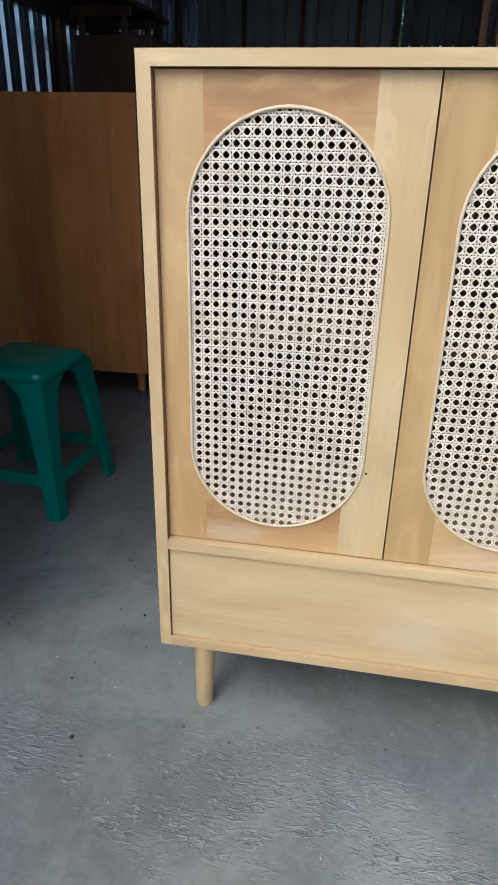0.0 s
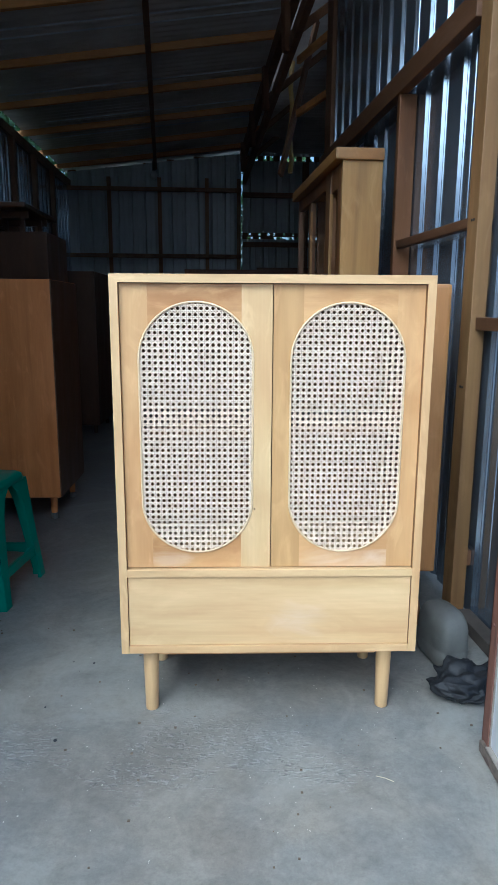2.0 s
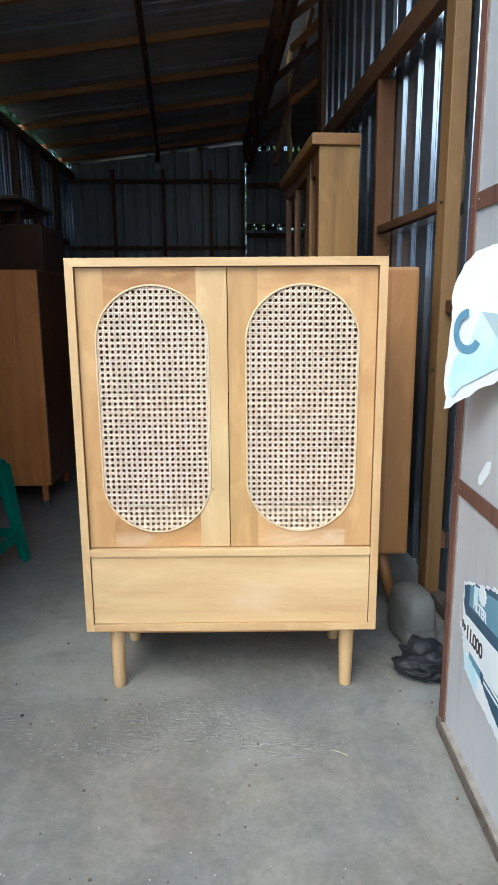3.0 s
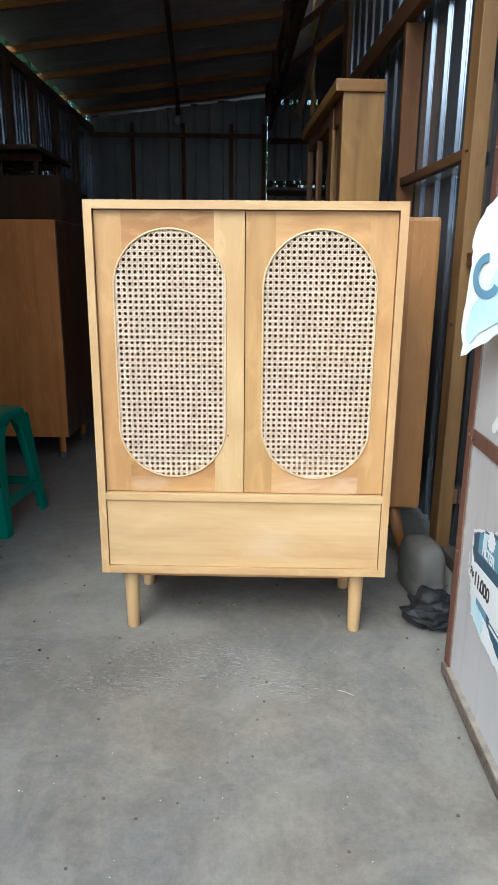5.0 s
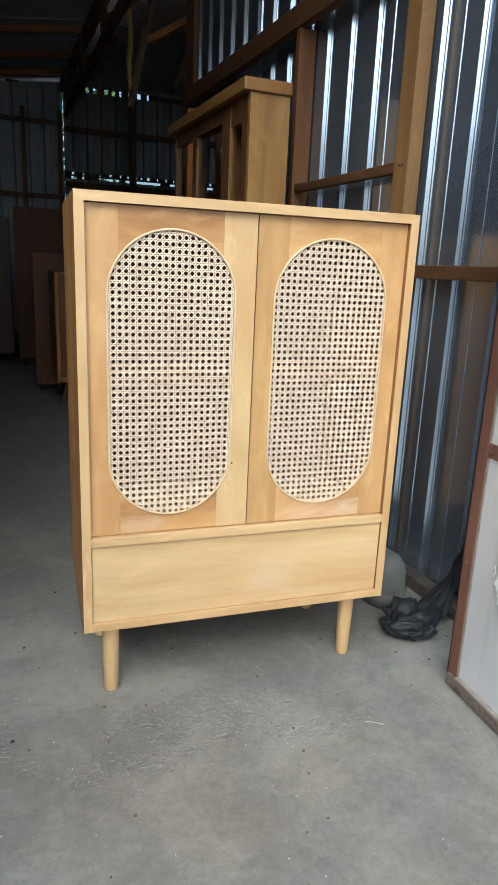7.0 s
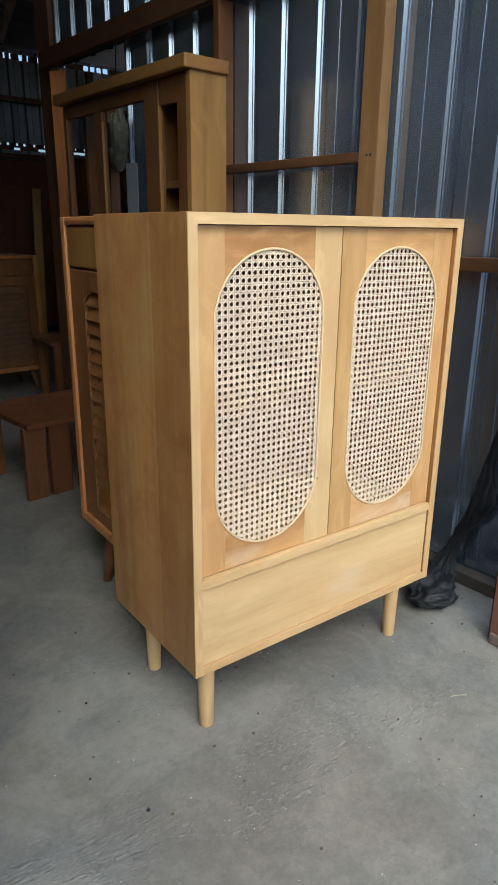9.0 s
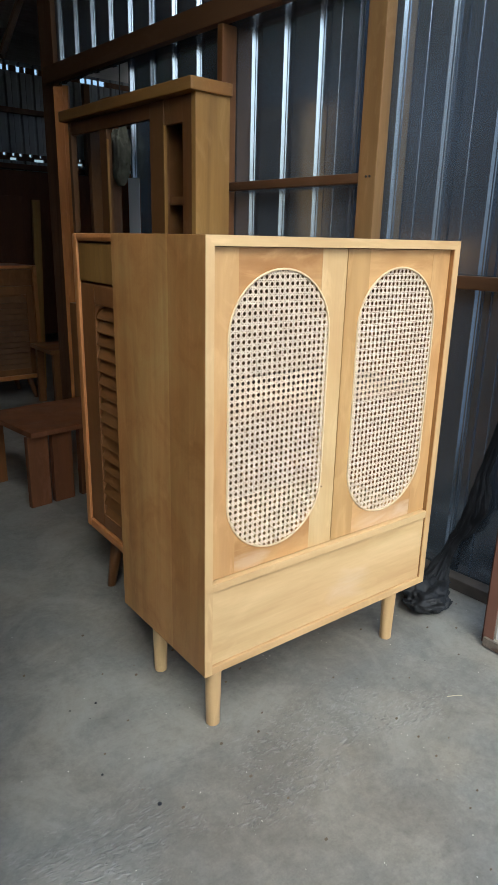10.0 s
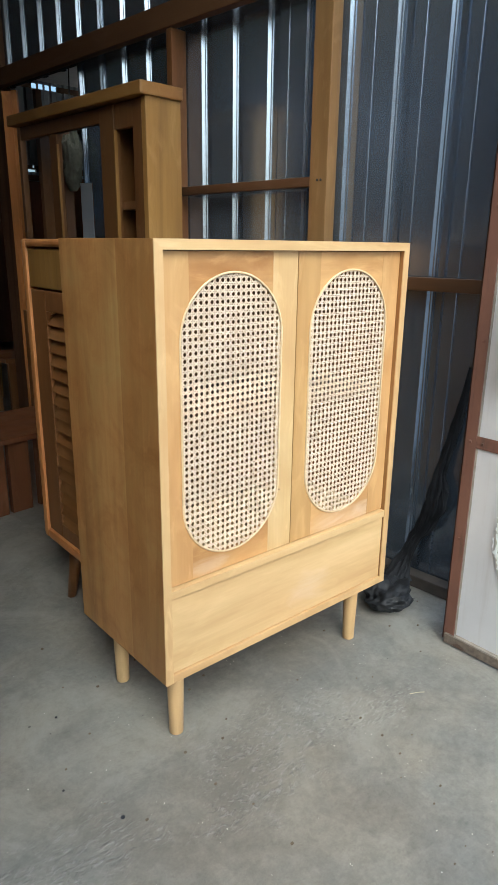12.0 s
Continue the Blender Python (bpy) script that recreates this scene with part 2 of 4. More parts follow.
def concrete():
    """Hand-trowelled concrete: clouded tone, patches of fine ridges, dust, chips and pinholes."""
    n = Nodes("worn_concrete")
    v = n.coords.outputs["Object"]
    big = n.noise(v, 0.9, 5.0, 0.6)
    mid = n.noise(v, 5.0, 7.0, 0.68, 0.6)
    grit = n.noise(v, 34.0, 5.0, 0.7, 0.3)
    fine = n.noise(v, 210.0, 3.0, 0.7)
    hue = n.noise(n.mapped((1, 1, 1), rot=(0, 0.4, 2)), 3.4, 4.0, 0.6)
    warp = n.put("ShaderNodeVectorMath")
    warp.operation = "MULTIPLY_ADD"
    soft = n.put("ShaderNodeTexNoise", Scale=1.7, Detail=2.0)
    n.link(v, soft.inputs["Vector"])
    n.link(soft.outputs["Color"], warp.inputs[0])
    warp.inputs[1].default_value = (0.14, 0.14, 0.0)
    n.link(v, warp.inputs[2])

    grain = n.noise(n.mapped((34, 120, 1)), 1.0, 4.0, 0.6, 0.6)
    torn = n.noise(n.mapped((9, 15, 1)), 1.0, 5.0, 0.65)

    broken = n.ramp(n.noise(n.mapped((30, 42, 1), rot=(0, 0, 0.3)), 1.0, 4.0, 0.65), (0.42, (0.1,) * 3), (0.54, (1, 1, 1)))

    def patch(x, y, rx, ry):
        """A worn spot with a ragged edge, dense in its middle."""
        far = n.put("ShaderNodeVectorMath")
        far.operation = "DISTANCE"
        far.inputs[1].default_value = (x / rx, y / ry, 0)
        n.link(n.mapped((1 / rx, 1 / ry, 0)), far.inputs[0])
        return n.ramp(n.math("ADD", far.outputs["Value"], n.math("MULTIPLY", n.math("SUBTRACT", torn, 0.5), 3.2)), (0.45, (1, 1, 1)), (1.05, (0, 0, 0)))

    def ridges(turn, across, along, where):
        """Fine broken trowel ridges, where the surface has worn; also the gaps between them."""
        m = n.put("ShaderNodeMapping", Scale=(along, across, 1.0), Rotation=(0, 0, turn))
        n.link(warp.outputs[0], m.inputs[0])
        line = n.noise(m.outputs[0], 1.0, 1.0, 0.5, 0.8)
        high = n.ramp(line, (0.55, (0, 0, 0)), (0.66, (1, 1, 1)))
        deep = n.ramp(line, (0.33, (1, 1, 1)), (0.43, (0, 0, 0)))
        where = n.math("MULTIPLY", where, broken)
        return n.math("MULTIPLY", high, where), n.math("MULTIPLY", deep, where)

    loose = n.ramp(n.noise(v, 2.3, 6.0, 0.68), (0.58, (0, 0, 0)), (0.72, (0.7, 0.7, 0.7)))
    front = n.math("MAXIMUM", patch(-0.13, -0.07, 0.30, 0.15), patch(-0.30, -0.2, 0.18, 0.10))
    front = n.math("MAXIMUM", front, patch(0.12, -0.2, 0.2, 0.08))
    corner = n.math("MAXIMUM", patch(-0.69, -0.10, 0.22, 0.13), patch(-0.95, -0.2, 0.2, 0.15))
    crests, gaps = ridges(-0.16, 125.0, 55.0, n.math("MAXIMUM", front, loose))
    more, most = ridges(0.1, 130.0, 40.0, corner)
    crests, gaps = n.math("MAXIMUM", crests, more), n.math("MAXIMUM", gaps, most)
    sep = n.put("ShaderNodeSeparateXYZ")
    n.link(warp.outputs[0], sep.inputs[0])
    apron = n.ramp(n.math("SUBTRACT", 0.2, sep.outputs[1]), (0.0, (0.05,) * 3), (0.3, (1, 1, 1)))
    crests, gaps = n.math("MULTIPLY", crests, apron), n.math("MULTIPLY", gaps, apron)
    col = n.ramp(big, (0.3, (0.205, 0.20, 0.191)), (0.7, (0.265, 0.257, 0.24)))
    col = n.mix(0.6, col, n.ramp(hue, (0.38, (0.92, 0.96, 0.97)), (0.62, (1.08, 1.01, 0.89))), "MULTIPLY")
    col = n.mix(0.52, col, n.ramp(mid, (0.36, (0.5, 0.49, 0.485)), (0.6, (1.0, 0.99, 0.97))), "MULTIPLY")
    col = n.mix(0.34, col, n.ramp(grit, (0.36, (0.55, 0.55, 0.55)), (0.6, (1, 1, 1))), "MULTIPLY")
    speck = n.noise(v, 85.0, 4.0, 0.7, 0.4)
    col = n.mix(0.2, col, n.ramp(speck, (0.36, (0.55, 0.55, 0.55)), (0.5, (1, 1, 1)), (0.68, (1.25, 1.25, 1.24))), "MULTIPLY")
    col = n.mix(0.2, col, n.ramp(fine, (0.35, (0.5, 0.5, 0.5)), (0.65, (1, 1, 1))), "MULTIPLY")
    col = n.mix(0.1, col, n.ramp(grain, (0.36, (0.6, 0.6, 0.6)), (0.6, (1, 1, 1))), "MULTIPLY")
    dust = n.ramp(n.noise(v, 3.1, 7.0, 0.72, 0.8), (0.47, (0, 0, 0)), (0.66, (0.42, 0.42, 0.42)))
    col = n.mix(dust, col, (0.345, 0.33, 0.295))
    # Shade of the gaps and light on the crests, painted over the bump.
    col = n.mix(n.math("MULTIPLY", gaps, 0.7), col, (0.13, 0.127, 0.122))
    col = n.mix(n.math("MULTIPLY", crests, 0.32), col, (0.46, 0.45, 0.435))
    for scale, size, tint, seed in ((16.0, 0.035, (0.75, 0.75, 0.73), 0.3), (31.0, 0.06, (0.62, 0.62, 0.6), 0.9), (17.0, 0.06, (0.05, 0.045, 0.04), 1.7)):
        dots = n.put("ShaderNodeTexVoronoi", Scale=scale)
        n.link(n.mapped((1, 1, 1), rot=(0, 0, seed)), dots.inputs["Vector"])
        sep = n.put("ShaderNodeSeparateXYZ")
        n.link(dots.outputs["Color"], sep.inputs[0])
        keep = n.math("GREATER_THAN", sep.outputs[0], 0.7)
        near = n.math("LESS_THAN", dots.outputs["Distance"], n.math("MULTIPLY", sep.outputs[1], size))
        col = n.mix(n.math("MULTIPLY", n.math("MULTIPLY", keep, near), 0.8), col, tint)
    height = n.math("ADD", n.math("SUBTRACT", n.math("MULTIPLY", crests, 0.9), n.math("MULTIPLY", gaps, 0.6)), n.math("ADD", n.math("ADD", n.math("MULTIPLY", grit, 0.14), n.math("MULTIPLY", speck, 0.05)), n.math("MULTIPLY", mid, 0.6)))
    n.bump(height, 0.7, 0.0038)
    return n.done(col, n.ramp(mid, (0.3, (0.32,) * 3), (0.7, (0.52,) * 3)), spec=0.5)


def sheet_metal(name, a, b, rough, metal, stain=(0.10, 0.06, 0.04), stained=0.2, dent=0.08, run=(14, 14, 0.9), worn=0.16):
    n = Nodes(name)
    v = n.coords.outputs["Object"]
    cloud = n.noise(v, 2.2, 5.0, 0.6)
    streak = n.noise(n.mapped(run), 2.0, 5.0, 0.65)
    col = n.ramp(cloud, (0.3, a), (0.7, b))
    col = n.mix(n.math("MULTIPLY", n.ramp(streak, (0.55, (0, 0, 0)), (0.75, (1, 1, 1))), stained), col, stain)
    n.bump(n.noise(v, 9.0, 3.0), dent, 0.004)
    return n.done(col, n.ramp(streak, (0.3, (rough,) * 3), (0.7, (rough + worn,) * 3)), metal)


def plain(name, a, b, rough=0.5, scale=20.0, metal=0.0, bump=0.1, spec=0.5):
    n = Nodes(name)
    v = n.coords.outputs["Object"]
    f = n.noise(v, scale, 4.0)
    n.bump(n.noise(v, scale * 4, 3.0), bump, 0.001)
    return n.done(n.ramp(f, (0.3, a), (0.7, b)), rough, metal, spec)


floor_mat = concrete()
zinc = sheet_metal("aged_zinc_sheet", (0.42, 0.48, 0.57), (0.54, 0.60, 0.68), 0.12, 0.9, stained=0.16)
zinc_right = sheet_metal("blue_grey_sheet", (0.31, 0.37, 0.455), (0.385, 0.45, 0.55), 0.19, 0.84, stained=0.05, dent=0.01, worn=0.03)
zinc_dull = sheet_metal("dull_zinc_sheet", (0.44, 0.46, 0.49), (0.56, 0.58, 0.61), 0.42, 0.4)
zinc_roof = sheet_metal("sooty_roof_sheet", (0.50, 0.455, 0.42), (0.62, 0.57, 0.53), 0.3, 0.3, (0.26, 0.20, 0.165), 0.4, 0.005, (0.5, 2.5, 2.5), 0.08)
zinc_mid = sheet_metal("dim_zinc_sheet", (0.35, 0.37, 0.40), (0.45, 0.47, 0.50), 0.42, 0.4)
zinc_dark = sheet_metal("dark_aged_sheet", (0.27, 0.275, 0.285), (0.36, 0.37, 0.375), 0.45, 0.3)
gate_paint = sheet_metal("grey_gate_sheet", (0.47, 0.48, 0.505), (0.58, 0.58, 0.60), 0.36, 0.1, (0.30, 0.26, 0.24), 0.25)
rust = sheet_metal("rusty_primer", (0.115, 0.052, 0.036), (0.185, 0.088, 0.06), 0.58, 0.1, (0.06, 0.04, 0.032), 0.7, 0.2, (22, 22, 3))


def peeling_paint():
    """Greyish beige paint flaked off in long spots down to dark brown iron."""
    n = Nodes("peeling_rail")
    v = n.coords.outputs["Object"]
    flake = n.noise(n.mapped((1, 0.5, 1.2)), 26.0, 5.0, 0.62, 0.5)
    bare = n.ramp(flake, (0.52, (0, 0, 0)), (0.56, (1, 1, 1)))
    col = n.mix(bare, n.ramp(n.noise(v, 60.0, 5.0), (0.3, (0.09, 0.07, 0.056)), (0.7, (0.165, 0.135, 0.11))), (0.075, 0.05, 0.037))
    n.bump(bare, 0.5, -0.0012)
    return n.done(col, 0.6)


worn_rail = peeling_paint()
cream_edge = plain("cream_paint_edge", (0.19, 0.17, 0.145), (0.33, 0.30, 0.26), 0.55, 25.0)


def cane():
    """Undyed cane peel: each strand a little different, in soft darker patches."""
    n = Nodes("pale_cane")
    v = n.coords.outputs["Object"]
    col = n.ramp(n.noise(v, 90.0, 4.0), (0.3, (0.645, 0.50, 0.36)), (0.7, (0.775, 0.635, 0.485)))
    col = n.mix(0.7, col, n.ramp(n.noise(v, 22.0, 5.0, 0.65, 0.5), (0.32, (0.84, 0.80, 0.75)), (0.5, (1, 1, 1))), "MULTIPLY")
    geo = n.put("ShaderNodeNewGeometry")
    col = n.mix(0.5, col, n.ramp(geo.outputs["Random Per Island"], (0.0, (0.8, 0.77, 0.73)), (1.0, (1, 1, 1))), "MULTIPLY")
    n.bump(n.noise(v, 380.0, 3.0), 0.1, 0.001)
    return n.done(col, 0.5)


cane_mat = cane()
trim_mat = plain("pale_rattan_trim", (0.57, 0.425, 0.25), (0.66, 0.505, 0.315), 0.45, 30.0)
green_plastic = plain("green_plastic", (0.0, 0.165, 0.112), (0.003, 0.205, 0.142), 0.3, 6.0, bump=0.02)
jerry_mat = plain("grimy_grey_plastic", (0.075, 0.075, 0.068), (0.15, 0.148, 0.135), 0.6, 9.0, bump=0.2)
bag_mat = plain("black_plastic_film", (0.009, 0.0095, 0.011), (0.02, 0.021, 0.024), 0.62, 16.0, bump=0.8, spec=0.35)
tarp_mat = plain("dusty_black_tarpaulin", (0.008, 0.0085, 0.01), (0.022, 0.023, 0.026), 0.75, 12.0, bump=0.8, spec=0.25)
paper = plain("white_paper", (0.74, 0.78, 0.82), (0.82, 0.85, 0.87), 0.55, 8.0)
blue_ink = plain("blue_print", (0.46, 0.71, 0.82), (0.70, 0.85, 0.90), 0.5, 9.0)
navy_ink = plain("navy_print", (0.018, 0.06, 0.12), (0.03, 0.09, 0.165), 0.45, 6.0)
mid_ink = plain("steel_blue_print", (0.10, 0.24, 0.36), (0.16, 0.33, 0.46), 0.45, 5.0)
black_ink = plain("black_print", (0.012, 0.014, 0.018), (0.02, 0.022, 0.026), 0.5)
dark_iron = plain("dark_iron", (0.03, 0.026, 0.024), (0.055, 0.048, 0.043), 0.55, 14.0, 0.4)
sill_mat = plain("dusty_sill", (0.045, 0.037, 0.031), (0.085, 0.07, 0.057), 0.8, 14.0, bump=0.4)
# Unseen ground, kept pale to brighten rib reflections and the roof.
earth = plain("pale_bounce_ground", (0.36, 0.34, 0.30), (0.46, 0.435, 0.385), 0.9, 1.5, bump=0.5)
crumb_mat = plain("dirt_crumbs", (0.10, 0.075, 0.05), (0.18, 0.14, 0.10), 0.9)
leaf_mat = plain("leaves", (0.04, 0.10, 0.022), (0.075, 0.15, 0.04), 0.5, 5.0)
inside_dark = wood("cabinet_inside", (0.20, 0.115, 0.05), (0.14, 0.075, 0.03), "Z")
sack_mat = plain("greyish_cloth", (0.10, 0.10, 0.075), (0.17, 0.165, 0.125), 0.9, 30.0, bump=0.4)
straw_mat = plain("dry_straw", (0.55, 0.47, 0.32), (0.62, 0.54, 0.38), 0.7)
chip_mat = plain("pale_chips", (0.50, 0.47, 0.41), (0.62, 0.59, 0.53), 0.7)
bamboo = plain("dry_bamboo", (0.52, 0.34, 0.10), (0.66, 0.46, 0.17), 0.5, 12.0)
bulb_glass = plain("dusty_bulb_glass", (0.55, 0.56, 0.56), (0.66, 0.67, 0.67), 0.3)


# ---- ground and floor ----
bm = bmesh.new()
bmesh.ops.create_grid(bm, x_segments=8, y_segments=8, size=400)
bmesh.ops.translate(bm, verts=bm.verts, vec=(0, 0, -0.03))
tagged(part("ground", bm, earth), "unseen pale ground that bounces light into the shed", "ground", kind="structure")
bm = boxes((-6.0, 6.5, -2.6, 9.6, -0.12, 0.0))
tagged(part("floor", bm, floor_mat), "worn grey concrete floor with trowel marks", "floor", kind="structure")


# ---- walls of profiled sheet ----
def profile_sheet(length, z0, z1, pitch=0.2, start=0.1, x0=0.0, spread=1.0):
    """Profiled sheet along local x, its ribs pressed out to local +y with a step in one flank; both faces shown."""
    rib = [(-0.024, 0.0), (-0.017, 0.005), (-0.013, 0.0105), (-0.0115, 0.015), (-0.005, 0.0145), (0.0, 0.0185), (0.003, 0.024), (0.004, 0.028)]
    pts = [(x0, 0.0)]
    s, k = start, 0
    while s < length - 0.06:
        if s > x0 + 0.05:
            pts += [(s + spread * a, b) for a, b in rib]
            if k % 2:
                pts += [(s + 0.009, 0.025), (s + 0.013, 0.03)]
            pts += [(s + 0.019, 0.028), (s + 0.034, 0.0)]
            if s + 0.11 < length:
                pts += [(s + 0.093, 0.0), (s + 0.0975, 0.003), (s + 0.0995, 0.0065), (s + 0.106, 0.0)]
        s, k = s + pitch, k + 1
    pts.append((length, 0.0))
    bm = bmesh.new()
    tops = z1 if callable(z1) else (lambda x: z1)
    rows = [[bm.verts.new((x, y, z0 if k == 0 else tops(x))) for x, y in pts] for k in (0, 1)]
    for i in range(len(pts) - 1):
        bm.faces.new((rows[0][i], rows[0][i + 1], rows[1][i + 1], rows[1][i]))
    back = [[bm.verts.new((x, y + 0.0012, z0 if k == 0 else tops(x))) for x, y in pts] for k in (0, 1)]
    for i in range(len(pts) - 1):
        bm.faces.new((back[0][i], back[1][i], back[1][i + 1], back[0][i + 1]))
    for k in (0, 1):
        for i in range(len(pts) - 1):
            bm.faces.new((rows[k][i], rows[k][i + 1], back[k][i + 1], back[k][i]))
    for i in (0, -1):
        bm.faces.new((rows[0][i], rows[1][i], back[1][i], back[0][i]))
    return bm


def wall_pose(a, b):
    """Local x from a to b, local +y to the left of that way."""
    return pose(a[0], a[1], 0, 0, 0, math.degrees(math.atan2(b[1] - a[1], b[0] - a[0])))


def wall(name, a, b, z0, z1, mat, label, pitch=0.2, start=0.1, x0=0.0, spread=1.8):
    bm = profile_sheet(math.dist(a, b), z0, z1, pitch, start, x0, spread)
    ob = part(name, bm, mat)
    ob.matrix_world = wall_pose(a, b)
    return tagged(ob, label, "wall", kind="structure")


def member(name, parent, rows, mat, label=""):
    """Timbers of a wall, in the wall's own axes: along, from the sheet, up."""
    return [part(name, box(bmesh.new(), *r, bevel=0.004), mat, parent, label) for r in rows]


# right wall: local x runs from its far end to the doorway, outwards is local +y
RA, RB = (0.592, 3.10), (0.828, -0.01)
LR = math.dist(RA, RB)
PLAIN_RIB = [(0.0, 0.0), (0.008, 0.012), (0.0135, 0.0121), (0.0162, 0.0164), (0.042, 0.0164), (0.062, 0.0)]
LAPPED_RIB = [(0.0, 0.0), (0.0072, 0.0088), (0.0118, 0.009), (0.0145, 0.0122), (0.0172, 0.0122), (0.0187, 0.0154), (0.0214, 0.0154), (0.0229, 0.0186), (0.046, 0.0186), (0.066, 0.0)]
BEAD = [(0.0, 0.0), (0.0022, 0.0034), (0.0045, 0.0036), (0.008, 0.0)]


def ribbed_sheet(x0, x1, z0, z1, pitch=0.1905, first=0.0355):
    """Sheet with grooved ribs pressed outwards, every third one lapped, and fine beads midway near the doorway; the first rib starts at first."""
    pts, k = [(x0, 0.0)], 0
    while first + k * pitch < x1:
        s = first + k * pitch
        kind = LAPPED_RIB if k in (5, 8, 12, 14, 15) else PLAIN_RIB
        if s > x0 + 0.01 and s + 0.05 < x1:
            pts += [(s + u, v) for u, v in kind]
        m = s + 0.107
        if k > 10 and m > x0 + 0.01 and m + 0.01 < x1:
            pts += [(m + u, v) for u, v in BEAD]
        k += 1
    pts.append((x1, 0.0))
    front = [[(x, y, z) for x, y in pts] for z in (z0, z1)]
    back = [[(x, y + 0.0012, z) for x, y in pts] for z in (z1, z0)]
    bm = loft(bmesh.new(), front + back, caps=False, closed=False)
    return bm


wall_right = part("wall_right", ribbed_sheet(0.87, LR, 0.02, 3.75), zinc_right)
wall_right.matrix_world = wall_pose(RA, RB)
tagged(wall_right, "blue-grey profiled metal sheet wall on timber posts", "wall", kind="structure")
part("upper_sheet", ribbed_sheet(0.0, 0.78, 2.06, 3.75), zinc_right, wall_right)
part("upper_sheet", ribbed_sheet(0.781, 0.869, 1.5, 3.75), zinc_right, wall_right)
edge = [(0.797, -0.03), (0.862, -0.002), (0.8625, 0.0), (0.797, -0.028)]
part("sheet_strip", loft(bmesh.new(), [[(x, y, z) for x, y in edge] for z in (0.02, 1.499)]), zinc_dull, wall_right, "bright bent edge of a sheet")
member("post", wall_right, [(1.62, 1.656, -0.082, -0.004, 0.0, 2.05)], sawn_red, "orange-brown timber stud")
member("post", wall_right, [(2.42, 2.5, -0.073, -0.02, 0.0, 3.6)], sawn, "tall golden-brown timber stud")
member("post", wall_right, [(-0.19, -0.02, -0.02, 0.03, 0.0, 3.7)], old_timber, "thick dark brown timber post")
member("post", wall_right, [(0.60, 0.70, -0.07, -0.012, 0.0, 1.9)], old_timber, "dark brown door post of the side bay")
member("girt", wall_right, [(-0.02, 2.419, -0.09, -0.045, 2.052, 2.142)], sawn_y)
member("girt", wall_right, [(1.656, 2.42, -0.07, -0.035, 1.399, 1.434)], sawn_y)
member("girt", wall_right, [(2.5, LR, -0.055, -0.02, 1.057, 1.1)], sawn_y)
member("packing", wall_right, [(2.43, 2.49, -0.0199, -0.001, z, z + 0.06) for z in (0.2, 2.3, 3.2)], old_timber)
member("sill", wall_right, [(0.8, 1.62, -0.06, -0.006, 0.0, 0.06)], teak_dark)
member("sill", wall_right, [(2.52, LR, -0.06, -0.006, 0.0, 0.045)], sill_mat)
for s, z in ((2.458, 1.42), (2.474, 1.42), (2.458, 0.86), (2.474, 0.86)):
    bm = turned(bmesh.new(), [(0.0045, 0.0), (0.0045, 0.003), (0.002, 0.004)], n=8)
    bmesh.ops.transform(bm, matrix=pose(s, -0.073, z, 90, 0, 0), verts=bm.verts)
    part("nail", bm, dark_iron, wall_right)

# left wall: from the front to the back corner, outwards is to its left
LA, LB = (-2.32, -0.12), (-2.53, 8.72)
wall_left = wall("wall_left", LA, LB, 0.0, 3.0, zinc, "blue-grey profiled metal sheet wall with timber studs", 0.2, 0.1, 0.0, 1.0)
LL = math.dist(LA, LB)
member("stud", wall_left, [(s, s + 0.09, -0.055, -0.006, 0.0, 2.919) for s in (0.3, 1.6, 2.9, 4.25, 5.2, 5.95, 6.8, 7.7)], weathered)
member("girt", wall_left, [(0.0, LL, -0.045, -0.006, 2.92, 3.01)], weathered, "dark top plate under the eave")
member("girt", wall_left, [(0.3, 8.0, -0.095, -0.056, 1.9, 1.97)], old_timber)

# back wall: left part, and the part of the side bay with slits of daylight
BA, BB, BC = (-2.53, 8.72), (0.06, 8.82), (4.4, 8.98)
wall_back = wall("wall_back", BA, BB, 0.0, lambda x: 3.125 + 0.118 * x, zinc_mid, "dull profiled metal sheet wall on dark posts", 0.2, 0.12)
member("post", wall_back, [(s, s + 0.055, -0.06, -0.006, 0.0, 3.06) for s in (0.58, 1.33, 2.04, 2.52)], weathered)
member("girt", wall_back, [(0.0, 2.59, -0.085, -0.061, z, z + 0.06) for z in (1.9, 2.86)], weathered)
bm, rnd, u = bmesh.new(), random.Random(8), 0.0
while u < 2.4:
    w = rnd.uniform(0.05, 0.35)
    box(bm, u, u + w, 0.032, 0.06, 3.08 + 0.118 * u, 3.13 + 0.118 * u + rnd.uniform(0.0, 0.035))
    u += w + rnd.uniform(0.04, 0.3)
part("packing", bm, old_timber, wall_back)


